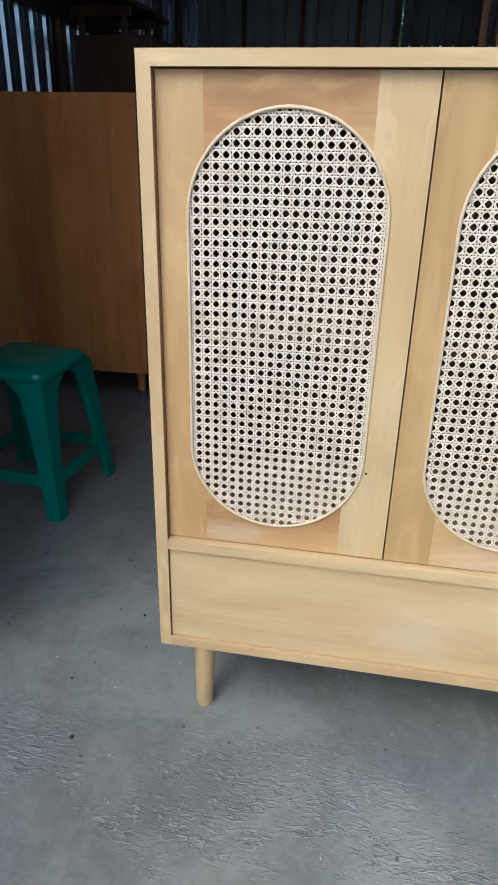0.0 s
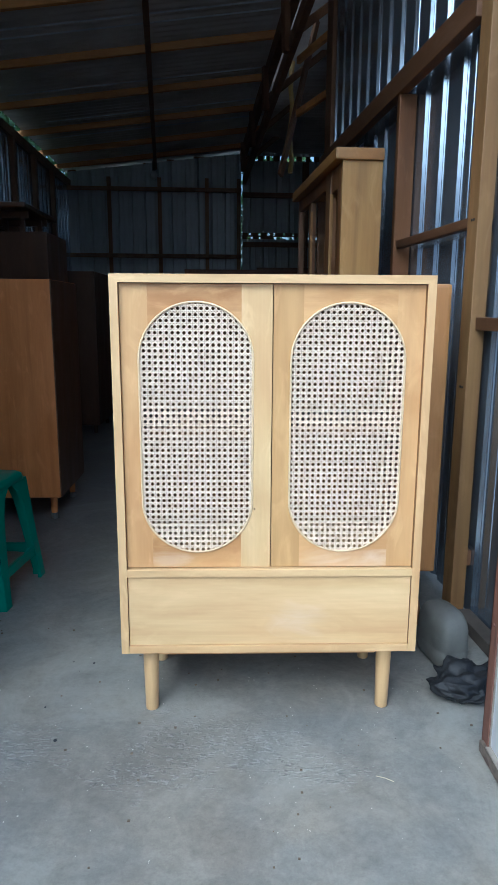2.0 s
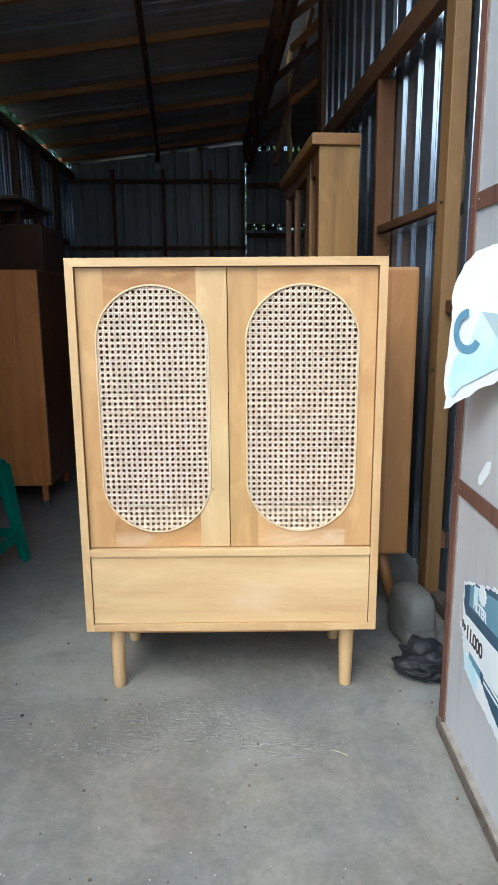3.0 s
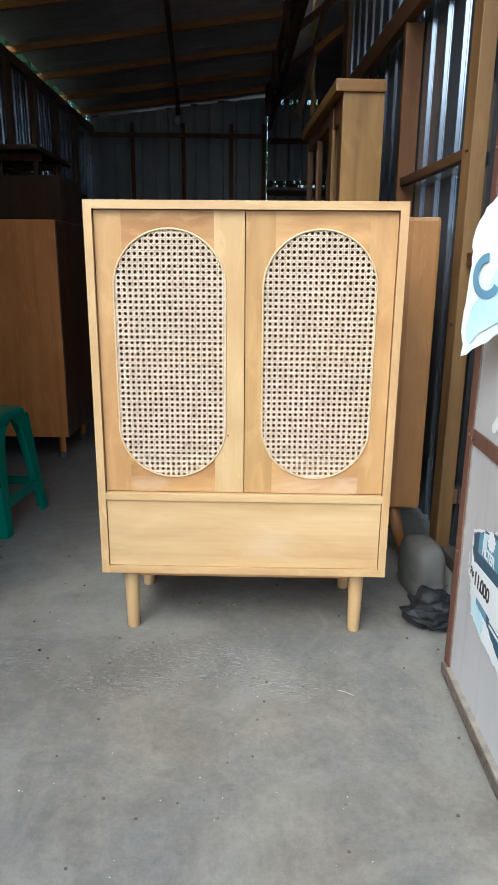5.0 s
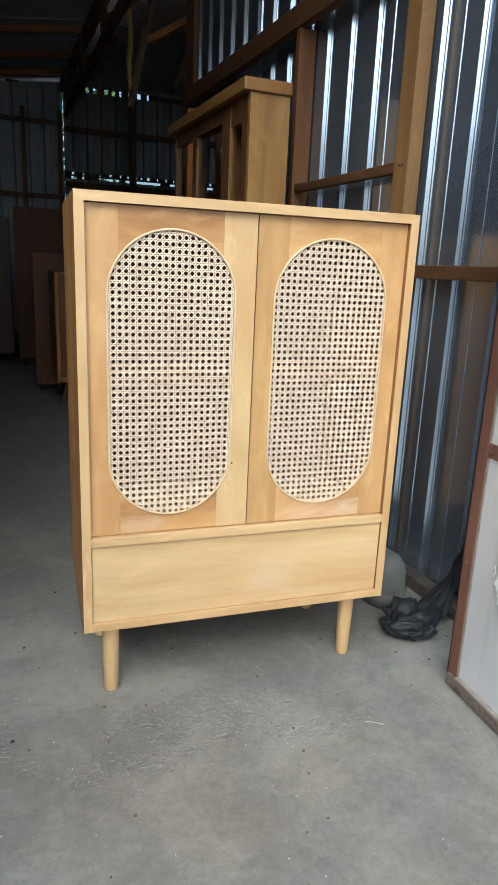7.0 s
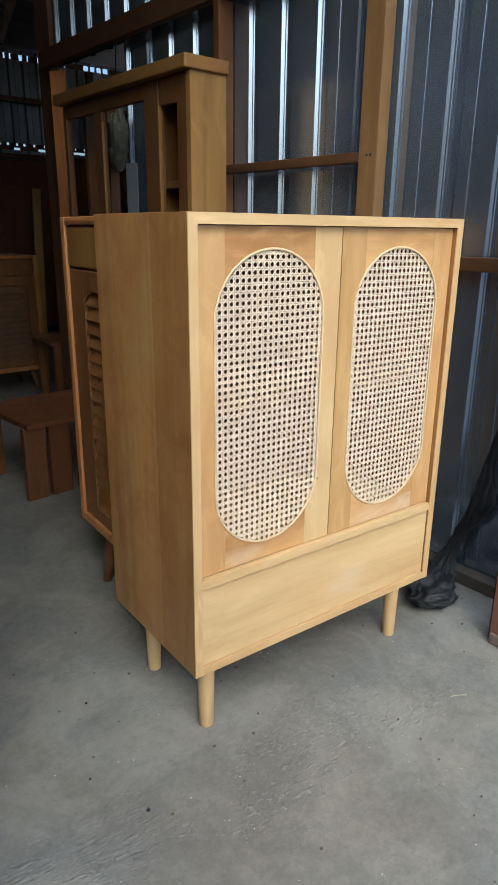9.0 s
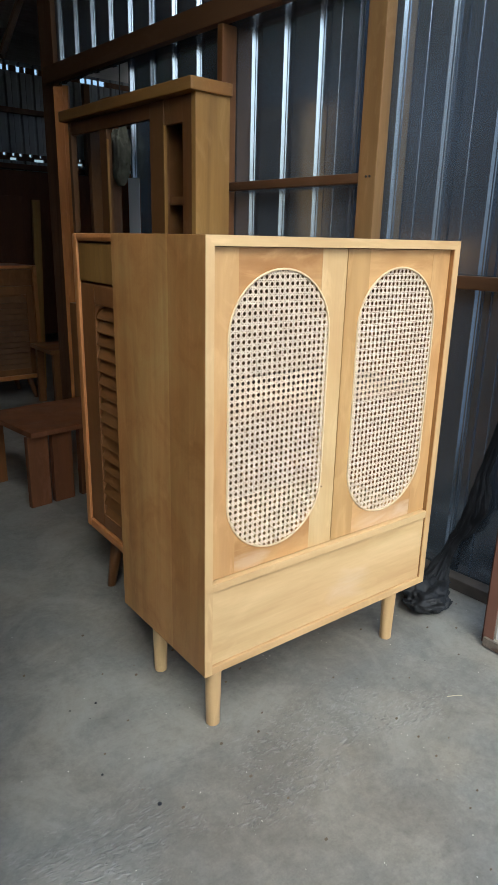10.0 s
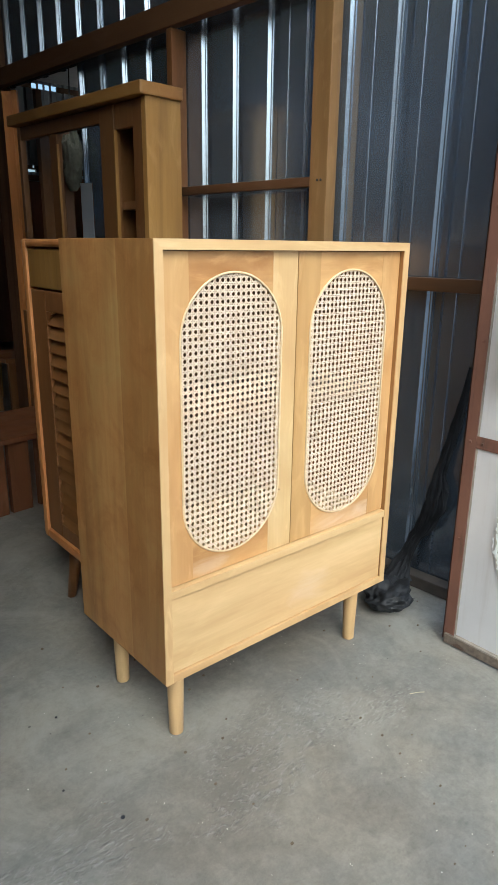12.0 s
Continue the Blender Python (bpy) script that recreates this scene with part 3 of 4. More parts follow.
def slit_wall(name, a, b, label):
    """A dark sheet wall in bands with slits between them, half closed by packing pieces."""
    length = math.dist(a, b)
    m = wall_pose(a, b)
    low = part(name, profile_sheet(length, 0.0, 2.2, 0.2, 0.1), zinc_dark)
    low.matrix_world = m
    tagged(low, label, "wall", kind="structure")
    part("band", profile_sheet(length, 2.29, 3.335, 0.2, 0.1), zinc_dark, low)
    bm = bmesh.new()
    rnd = random.Random(5)
    for s, e in ((0.0, 0.08), (0.16, 0.24), (0.28, 0.47), (0.8, 0.84), (0.93, 0.96), (1.38, 1.52), (1.6, 2.1), (2.2, 2.45), (2.6, 2.95), (3.2, 3.24), (3.42, 3.6), (3.7, length)):
        box(bm, s, e, -0.01, 0.03, 2.2, 2.235)
    box(bm, 0.0, length, -0.012, 0.032, 2.235, 2.255)
    s = 0.0
    while s < length - 0.1:
        w = rnd.uniform(0.05, 0.12)
        box(bm, s, s + w, -0.01, 0.03, 2.255, 2.291)
        s += w + rnd.uniform(0.02, 0.045)
    s = 0.0
    for start, end in ((0.12, 1.2), (2.0, 3.0)):
        box(bm, s, start, -0.01, 0.03, 3.33, 3.40)
        s = start
        while s < end:
            w = rnd.uniform(0.04, 0.12)
            box(bm, s, s + w, -0.01, 0.03, 3.33, 3.40)
            s += w + rnd.uniform(0.03, 0.06)
        s = end
    box(bm, 3.0, 3.22, -0.01, 0.03, 3.33, 3.40)
    box(bm, 3.62, length, -0.01, 0.03, 3.33, 3.40)
    for s, e in ((1.29, 1.31), (1.44, 1.46), (1.6, 1.62), (1.76, 1.78), (1.93, 2.0), (3.31, 3.325), (3.41, 3.425), (3.51, 3.525)):
        box(bm, s, e, -0.01, 0.03, 3.33, 3.40)
    part("packing", bm, old_timber, low)
    part("band", profile_sheet(length, 3.40, 3.5, 0.2, 0.1), zinc_dark, low)
    for z in (1.1, 2.08, 2.8):
        part("girt", box(bmesh.new(), 0, length, -0.07, -0.006, z, z + 0.07, bevel=0.004), old_timber, low)
    for s in (0.9, 3.2):
        part("post", box(bmesh.new(), s, s + 0.09, -0.16, -0.071, 0.0, 3.3, bevel=0.004), old_timber, low)
    return low


slit_wall("wall_bay", (BB[0] + 0.014, BB[1]), BC, "dark sheet wall with slits of daylight between bands")
# Side wall ends below the roof; the unseen gap is made to admit daylight.
wall("wall_bay_side", BC, (4.2, 1.9), 0.0, 3.2, zinc_dark, "dull sheet wall closing the side bay")
wall("wall_bay_front", (4.2, 1.9), (0.70, 2.27), 0.0, 3.9, zinc_dark, "dull sheet wall closing the side bay")
# Added outside the view, to cut the sky's light from the left.
wall("wall_yard", (-2.3, -0.14), (-2.2, -4.2), 0.0, 2.6, zinc_dull, "unseen sheet wall added to hold back daylight from the left")
# Out of view; narrows the opening so floor and cabinet side get less daylight.
wall("wall_front", (-0.95, -0.12), LA, 0.0, 3.0, zinc_dull, "unseen sheet wall added to block daylight beside the doorway")
hinge_post = part("trim", boxes((0.589, 0.629, -0.16, -0.12, 0.0, 3.3), bevel=0.002), old_timber)
tagged(hinge_post, "dark timber post that carries the gate leaf", "post", kind="structure")


# ---- roof: purlins under dark sheet, rising to the right ----
def roof_z(x):
    return 3.085 + 0.118 * (x + 2.53)


def roof_sheet(x0, x1, y0, y1, zf, amp=0.017, pitch=0.1):
    """Wavy sheet whose waves run along x; zf gives the height."""
    bm = bmesh.new()
    n = int((y1 - y0) / pitch * 6)
    rows = [[bm.verts.new((x(y0 + (y1 - y0) * i / n) if callable(x) else x, y0 + (y1 - y0) * i / n, zf(x(y0 + (y1 - y0) * i / n) if callable(x) else x, y0 + (y1 - y0) * i / n) + amp * math.cos(2 * math.pi * i / 6) + d))
             for i in range(n + 1)] for d in (0.0, 0.0015) for x in (x0, x1)]
    for a, b in ((0, 1), (3, 2), (2, 0), (1, 3)):
        for i in range(n):
            bm.faces.new((rows[a][i], rows[a][i + 1], rows[b][i + 1], rows[b][i]))
    return bm


tagged(part("ceiling", roof_sheet(lambda y: -2.375 - 0.0238 * y, 0.34, -0.5, 9.0, lambda x, y: roof_z(x) + 0.085), zinc_roof, smooth=True),
       "sooty corrugated roof sheets seen from below", "roof", kind="structure")
tagged(part("ceiling_bay", roof_sheet(0.2, 4.7, -0.5, 9.0, lambda x, y: 3.46 + 0.05 * (8.9 - y)), zinc_roof, smooth=True),
       "sooty corrugated roof sheets over the side bay", "roof", kind="structure")
roof_frame = tagged(new("roof_frame"), "orange-brown sawn purlins and rafters under the roof", "roof frame", kind="structure")
for y in (-0.3, 0.47, 1.48, 2.5, 3.52, 4.55, 5.58, 6.56, 7.5, 8.3):
    bm = beam(bmesh.new(), (-2.6, y, roof_z(-2.6) + 0.03), (0.3, y, roof_z(0.3) + 0.03), 0.045, 0.062)
    part("purlin", bm, sawn_x, roof_frame)
bm = beam(bmesh.new(), (-0.36, 0.0, roof_z(-0.36) - 0.04), (-1.22, 8.7, roof_z(-1.22) - 0.04), 0.045, 0.07)
part("rafter", bm, old_timber, roof_frame)
# Thin pale strips added under the sheet to draw the glints along its waves.
for y in (1.0, 1.95, 2.95, 3.12, 3.97, 4.13, 4.63, 5.39, 6.35, 7.0):
    x0 = -2.3 + 0.25 * math.sin(7 * y)
    bm = beam(bmesh.new(), (x0, y, roof_z(x0) + 0.064), (0.3, y + 0.01, roof_z(0.3) + 0.064), 0.004, 0.013, 0.001)
    part("lap_edge", bm, zinc_dull, roof_frame, "thin bright strip standing in for a glint on the roof")
bm = beam(bmesh.new(), (0.56, -0.1, 3.36), (0.07, 8.75, 3.36), 0.07, 0.14)
part("ridge_beam", bm, old_timber, roof_frame)
bm = beam(bmesh.new(), (0.52, 0.0, 3.02), (0.10, 8.7, 3.02), 0.05, 0.1)
part("tie_beam", bm, old_timber, roof_frame)
for y in (3.6, 5.0, 6.4, 7.8):
    x = 0.47 - 0.055 * y + 0.02
    part("strut", beam(bmesh.new(), (x + 0.01, y, 2.97), (x, y + 0.02, 3.35), 0.05, 0.05), old_timber, roof_frame)
    part("strut", beam(bmesh.new(), (x, y, 3.05), (x + 0.75, y + 0.5, 3.75), 0.04, 0.06), old_timber, roof_frame)
for z in (2.64, 3.02):
    part("brace", beam(bmesh.new(), (0.42, 3.9, z), (0.62, 3.3, z), 0.03, 0.05), sawn_x, roof_frame)
pole = [(0.50 + 0.012 * math.sin(k * 1.7), 5.4, 2.49 + 0.13 * k) for k in range(9)]
part("pole", tube(bmesh.new(), pole, 0.024, 8), bamboo, roof_frame, "pale yellow bamboo pole")
part("brace", beam(bmesh.new(), (0.75, 4.6, 2.5), (1.25, 4.9, 3.5), 0.03, 0.05), old_timber, roof_frame)
part("brace", beam(bmesh.new(), (0.3, 4.0, 2.2), (0.62, 4.4, 3.5), 0.03, 0.05), old_timber, roof_frame)

bulb = thing("light_bulb", "unlit bare bulb hanging under a rafter", "light bulb", pose(-1.19, 8.2, 2.98))
part("socket", turned(bmesh.new(), [(0.02, 0.07), (0.02, 0.2), (0.006, 0.21), (0.006, 0.3)], n=12), dark_iron, bulb)
part("bulb", turned(bmesh.new(), [(0.005, -0.05), (0.04, -0.03), (0.05, 0.0), (0.035, 0.04), (0.02, 0.07)], n=14), bulb_glass, bulb, smooth=True)


# ---- foliage outside the eaves ----
def foliage(name, x0, x1, y0, y1, z0, z1, count, seed):
    rnd = random.Random(seed)
    bm = bmesh.new()
    for _ in range(count):
        c = Vector((rnd.uniform(x0, x1), rnd.uniform(y0, y1), rnd.uniform(z0, z1)))
        m = Matrix.Translation(c) @ Euler([rnd.uniform(0, 6.3) for _ in range(3)]).to_matrix().to_4x4()
        s = rnd.uniform(0.05, 0.11)
        bm.faces.new([bm.verts.new(m @ Vector(p)) for p in ((-s, 0, 0), (-s * 0.2, s * 0.42, s * 0.1), (s, 0, 0), (-s * 0.2, -s * 0.42, s * 0.1))])
    return tagged(part(name, bm, leaf_mat), "green leaves of bushes outside the shed", "foliage", kind="stuff")


foliage("bushes", -4.6, -2.95, 1.0, 10.5, 1.6, 4.7, 30000, 2)
foliage("bushes", -3.3, 1.2, 9.6, 10.8, 0.0, 5.2, 9000, 3)


# ---- the cane-door cabinet in the doorway ----
W, D, Z0, Z1, B = 0.4, 0.41, 0.206, 1.205, 0.021
OVALS = ((-0.1915, 0.1445), (0.1905, 0.1455))
OZ0, OZ1 = 0.492, 1.139
DZ0, DZ1 = 0.4485, Z1 - B - 0.002


def stadium(cx, r, n=28):
    """The outline of an upright oval with round ends."""
    top = [(cx + r * math.cos(math.pi * i / n), OZ1 - r + r * math.sin(math.pi * i / n)) for i in range(n + 1)]
    low = [(cx - r * math.cos(math.pi * i / n), OZ0 + r - r * math.sin(math.pi * i / n)) for i in range(n + 1)]
    return top + low


def half_width(z, r):
    """Half the oval's width at a height, or None outside it."""
    if not OZ0 < z < OZ1:
        return None
    over = max(OZ0 + r - z, z - (OZ1 - r), 0.0)
    return math.sqrt(max(r * r - over * over, 0.0))


def strip_plate(pairs, y0, y1):
    """A plate between two outlines, given as rows of two (x, z) points."""
    rings = [[(a[0], y0, a[1]), (b[0], y0, b[1]), (b[0], y1, b[1]), (a[0], y1, a[1])] for a, b in pairs]
    return loft(bmesh.new(), rings)


def cane_strands(cx, r, hole, px=0.01444, pz=0.01487):
    """Six-way woven cane: paired uprights and levels, single diagonals, each a thin ribbon that rises and dips."""
    verts, faces = [], []
    hx, hz = hole

    def inside(x, z):
        h = half_width(z, r)
        return h is not None and abs(x - cx) < h - 0.0005

    def ribbon(x, z, dx, dz, n, w, lift, phase):
        """A strand in n steps of (dx, dz), cut at the oval's edge."""
        ln = math.hypot(dx, dz)
        ux, uz = dx / ln * w, dz / ln * w
        run, was = [], False
        for i in range(n + 1):
            now = i < n and inside(x + dx * i, z + dz * i)
            if now != was and i:
                lo, hi = i - 1.0, float(i)
                for _ in range(9):
                    mid = (lo + hi) / 2
                    lo, hi = (mid, hi) if inside(x + dx * mid, z + dz * mid) == was else (lo, mid)
                run.append((x + dx * lo, z + dz * lo, lift))
            if now:
                run.append((x + dx * i, z + dz * i, lift + 0.00025 * (1 if (i + phase) % 2 else -1)))
            elif len(run) > 1:
                k = len(verts)
                for a, b, y in run:
                    verts.extend(((a - uz, y, b + ux), (a, y - 0.0005, b), (a + uz, y, b - ux)))
                for j in range(len(run) - 1):
                    q = k + 3 * j
                    faces.extend(((q, q + 3, q + 4, q + 1), (q + 1, q + 4, q + 5, q + 2)))
                run = []
            was = now

    i0, i1 = int((cx - r - hx) / px) - 1, int((cx + r - hx) / px) + 1
    j0, j1 = int((OZ0 - hz) / pz) - 1, int((OZ1 - hz) / pz) + 1
    for i in range(i0, i1 + 1):
        for k, s in enumerate((-0.122, 0.122)):
            ribbon(hx + (i + 0.5 + s) * px, hz + (j0 - 0.5) * pz, 0, pz / 2, 2 * (j1 - j0 + 1), 0.00118, 0.0, k)
    for j in range(j0, j1 + 1):
        for k, s in enumerate((-0.122, 0.122)):
            ribbon(hx + (i0 - 0.5) * px, hz + (j + 0.5 + s) * pz, px / 2, 0, 2 * (i1 - i0 + 1), 0.00118, -0.0003, k)
    span = 2 * (i1 - i0 + 1)
    for j in range(j0 - (i1 - i0), j1 + 1):
        ribbon(hx + i0 * px, hz + (j + 0.5) * pz, px / 2, pz / 2, span, 0.0011, -0.0006, 0)
    for j in range(j0, j1 + (i1 - i0) + 1):
        ribbon(hx + i0 * px, hz + (j + 0.5) * pz, px / 2, -pz / 2, span, 0.0011, -0.0009, 1)
    mesh = bpy.data.meshes.new("cane_weave")
    mesh.from_pydata(verts, [], faces)
    bm = bmesh.new()
    bm.from_mesh(mesh)
    bpy.data.meshes.remove(mesh)
    return bm


def cane_door(parent, x0, x1, oval, joints, mats, hole, name="door"):
    """A door of two stiles and two rails with an oval window of cane."""
    cx, r = oval
    ya, yb = 0.011, 0.029
    hinge = new(name)
    hinge.parent = parent
    xl, xr = joints
    zs = sorted({DZ0, DZ1, OZ0, OZ1} | {z for _, z in stadium(cx, r)})

    def edge(z, side, joint):
        h = half_width(z, r)
        if h is None:
            return joint
        return min(joint, cx - h) if side < 0 else max(joint, cx + h)

    part("stile", strip_plate([((x0, z), (edge(z, -1, xl), z)) for z in zs], ya, yb), mats[0], hinge)
    part("stile", strip_plate([((edge(z, 1, xr), z), (x1, z)) for z in zs], ya, yb), mats[1], hinge)
    xs = sorted({xl, xr} | {x for x, _ in stadium(cx, r) if xl < x < xr})

    def reach(x):
        return math.sqrt(max(r * r - (x - cx) ** 2, 0.0))

    part("rail", strip_plate([((x, OZ1 - r + reach(x)), (x, DZ1)) for x in xs], ya + 0.0004, yb), mats[2], hinge)
    part("rail", strip_plate([((x, DZ0), (x, OZ0 + r - reach(x))) for x in xs], ya + 0.0004, yb), mats[3], hinge)
    trim = tube(bmesh.new(), [(x, ya - 0.001, z) for i, (x, z) in enumerate(stadium(cx, r - 0.0015)) if i not in (29,)][:-1], 0.0026, 8, True)
    part("cane_trim", trim, trim_mat, hinge, "pale bent rattan edging", smooth=True)
    bm = cane_strands(cx, r - 0.0005, hole)
    bmesh.ops.translate(bm, verts=bm.verts, vec=(0, ya + 0.0018, 0))
    weave = part("cane_weave", bm, cane_mat, hinge, "pale woven cane with open eyelets")
    return weave


cabinet = thing("cabinet", "light teak two-door cabinet with oval woven cane panels", "cabinet")
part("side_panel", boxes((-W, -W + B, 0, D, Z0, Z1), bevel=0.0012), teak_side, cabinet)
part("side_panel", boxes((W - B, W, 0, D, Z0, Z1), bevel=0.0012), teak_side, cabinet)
part("top_panel", boxes((-W + B, W - B, 0, D, Z1 - B, Z1), bevel=0.0008), teak_frame_x, cabinet)


def edging(outline, mat):
    """A thin front lipping with mitred ends, outline in (x, z)."""
    return part("front_edge", loft(bmesh.new(), [[(x, y, z) for x, z in outline] for y in (-0.003, 0.0)]), mat, cabinet)


edging([(-W + 0.0003, Z0), (-W + B, Z0), (-W + B, Z1 - B), (-W + 0.0003, Z1 - 0.0003)], teak_frame)
edging([(W - 0.0003, Z0), (W - 0.0003, Z1 - 0.0003), (W - B, Z1 - B), (W - B, Z0)], teak_frame)
edging([(-W + 0.0003, Z1 - 0.0003), (-W + B, Z1 - B), (W - B, Z1 - B), (W - 0.0003, Z1 - 0.0003)], teak_frame_x)
part("bottom_panel", boxes((-W + B, W - B, -0.003, D, Z0, Z0 + B), bevel=0.0012), teak_frame_x, cabinet)
part("divider", boxes((-W + B, W - B, -0.002, D - 0.02, 0.4245, 0.4455), bevel=0.001), teak_rail, cabinet)
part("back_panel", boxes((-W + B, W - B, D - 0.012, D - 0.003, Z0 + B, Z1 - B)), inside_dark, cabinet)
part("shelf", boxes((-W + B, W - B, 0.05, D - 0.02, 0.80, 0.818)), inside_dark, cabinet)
part("drawer", boxes((-W + B + 0.0012, W - B - 0.0012, 0.0035, 0.028, Z0 + B + 0.0012, 0.4238), bevel=0.0008), teak_drawer, cabinet)
cane_door(cabinet, -W + B + 0.001, -0.001, OVALS[0], (-0.31, -0.078), (teak_warm, teak_pale, teak_warm_x, teak_warm_x), (-0.322, 1.123))
cane_door(cabinet, 0.0015, W - B - 0.001, OVALS[1], (0.076, 0.31), (teak_z, teak_warm, teak_warm_x, teak_worn), (0.065, 1.115))
for x, y in ((-0.33, 0.066), (0.33, 0.066), (-0.33, 0.335), (0.33, 0.335)):
    part("leg", turned(bmesh.new(), [(0.0165, 0.0), (0.018, 0.002), (0.0215, 0.16), (0.0215, Z0)], x, y, 24), teak_pale, cabinet, smooth=True)
bm = turned(bmesh.new(), [(0.0022, 0.0), (0.002, 0.0006), (0.001, 0.001)], n=8)
bmesh.ops.transform(bm, matrix=pose(-0.043, 0.0111, 0.609, 90, 0, 0), verts=bm.verts)
part("nail", bm, dark_iron, cabinet)
part("apron", boxes((-0.30, 0.30, 0.052, 0.072, 0.172, Z0), bevel=0.001), teak_warm_x, cabinet)
part("apron", boxes((-0.30, 0.30, 0.325, 0.345, 0.172, Z0), bevel=0.001), teak_warm_x, cabinet)
for s in (-1, 1):
    part("corner_block", boxes((s * 0.29 - 0.018, s * 0.29 + 0.018, 0.0725, 0.10, 0.162, Z0), bevel=0.001), teak_warm_x, cabinet)
    part("apron", boxes((s * 0.33 - 0.01, s * 0.33 + 0.01, 0.09, 0.312, 0.172, Z0), bevel=0.001), teak_warm_x, cabinet)


# ---- louvred cabinets behind it ----
def louvre_cabinet(name, label, m, w, d, h0, h1, stile=0.055, splay=0.25, inset=0.09, mats=None):
    """A cabinet with a rounded front frame; local front faces -y. A drawer over a slatted door with an arched top."""
    ob = thing(name, label, "cabinet", m)
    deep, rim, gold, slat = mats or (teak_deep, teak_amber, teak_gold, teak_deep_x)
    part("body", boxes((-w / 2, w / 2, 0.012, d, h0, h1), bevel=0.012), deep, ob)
    t = 0.032
    part("frame", boxes((-w / 2, -w / 2 + t, -0.02, 0.0125, h0, h1), (w / 2 - t, w / 2, -0.02, 0.0125, h0, h1),
                        (-w / 2 + t, w / 2 - t, -0.02, 0.0125, h1 - t * 0.7, h1), (-w / 2 + t, w / 2 - t, -0.02, 0.0125, h0, h0 + t), bevel=0.009), rim, ob, "rounded golden front frame")
    zd, x0, x1 = h1 - 0.145, -w / 2 + t + 0.003, w / 2 - t - 0.003
    part("drawer", boxes((x0, x1, -0.014, 0.012, zd + 0.006, h1 - t * 0.7 - 0.005), bevel=0.004), gold, ob)
    door = part("door", boxes((x0, x0 + stile, -0.012, 0.012, h0 + t + 0.003, zd), (x1 - stile, x1, -0.012, 0.012, h0 + t + 0.003, zd),
                              (x0 + stile, x1 - stile, -0.012, 0.012, zd - 0.06, zd), (x0 + stile, x1 - stile, -0.012, 0.012, h0 + t + 0.003, h0 + t + 0.05), bevel=0.003), deep, ob)
    for sx, x in ((1, x0 + stile), (-1, x1 - stile)):
        fillet = [(x, zd - 0.06), (x + sx * 0.06, zd - 0.06), (x + sx * 0.03, zd - 0.068), (x + sx * 0.01, zd - 0.085), (x, zd - 0.115)]
        part("arch_corner", loft(bmesh.new(), [[(a, y, b) for a, b in fillet] for y in (-0.011, 0.011)]), deep, door)
    z, za = h0 + t + 0.066, zd - 0.07
    while z < za:
        bm = boxes((x0 + stile - 0.005, x1 - stile + 0.005, -0.0235, 0.0235, -0.004, 0.004), bevel=0.002, m=pose(0, 0.001, z, 70, 0, 0))
        part("slat", bm, slat, door)
        z += 0.0405
    for sx in (-1, 1):
        for y in (0.06, d - 0.06):
            part("leg", turned(bmesh.new(), [(0.015, 0.0), (0.026, h0 + 0.01)], sx * (w / 2 - inset), y, 14, (sx * splay, -0.09 if y < 0.1 else 0.09)), deep, ob, smooth=True)
    return ob


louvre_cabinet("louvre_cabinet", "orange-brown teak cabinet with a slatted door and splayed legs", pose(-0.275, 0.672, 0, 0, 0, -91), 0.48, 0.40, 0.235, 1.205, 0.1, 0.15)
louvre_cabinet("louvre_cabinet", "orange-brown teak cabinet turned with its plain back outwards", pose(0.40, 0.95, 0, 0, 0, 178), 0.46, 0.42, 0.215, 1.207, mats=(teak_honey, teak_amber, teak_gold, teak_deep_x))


# ---- tall dresser top against the right wall ----
hutch = thing("hutch", "golden teak dresser with open upper frame and overhanging top", "dresser", pose(0.315, 1.215, 0, 0, 0, 4.0))
HL = 1.06
part("base", boxes((0.0, 0.26, 0.0, HL, 0.08, 0.86), bevel=0.004), teak_deep, hutch)
part("plinth", boxes((0.02, 0.24, 0.02, HL - 0.02, 0.0, 0.08)), teak_dark, hutch)
part("top_board", boxes((0.008, 0.213, -0.018, HL + 0.02, 1.728, 1.775), bevel=0.006), teak_cornice, hutch)
part("side_panel", boxes((0.042, 0.211, -0.002, 0.026, 0.86, 1.728), bevel=0.002), teak_gold, hutch)
# Inner frame in the darker teak: its shade is put into the colour.
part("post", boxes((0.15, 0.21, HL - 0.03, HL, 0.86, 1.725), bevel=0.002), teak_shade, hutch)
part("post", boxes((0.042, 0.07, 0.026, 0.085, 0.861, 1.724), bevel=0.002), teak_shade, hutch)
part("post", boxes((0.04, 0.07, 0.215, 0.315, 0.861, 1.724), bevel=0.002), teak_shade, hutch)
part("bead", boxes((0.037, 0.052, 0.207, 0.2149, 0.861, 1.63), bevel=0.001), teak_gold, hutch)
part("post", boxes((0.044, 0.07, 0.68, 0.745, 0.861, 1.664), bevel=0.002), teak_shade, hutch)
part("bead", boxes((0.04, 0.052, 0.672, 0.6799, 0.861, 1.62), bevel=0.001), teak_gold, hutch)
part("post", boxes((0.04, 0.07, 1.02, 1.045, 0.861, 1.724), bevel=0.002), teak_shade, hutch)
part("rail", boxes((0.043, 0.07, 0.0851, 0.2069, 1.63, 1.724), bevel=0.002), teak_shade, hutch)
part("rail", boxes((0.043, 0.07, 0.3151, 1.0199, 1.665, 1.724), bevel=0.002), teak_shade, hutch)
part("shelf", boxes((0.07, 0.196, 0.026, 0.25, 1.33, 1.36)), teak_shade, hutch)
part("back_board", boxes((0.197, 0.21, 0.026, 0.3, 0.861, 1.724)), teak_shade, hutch)
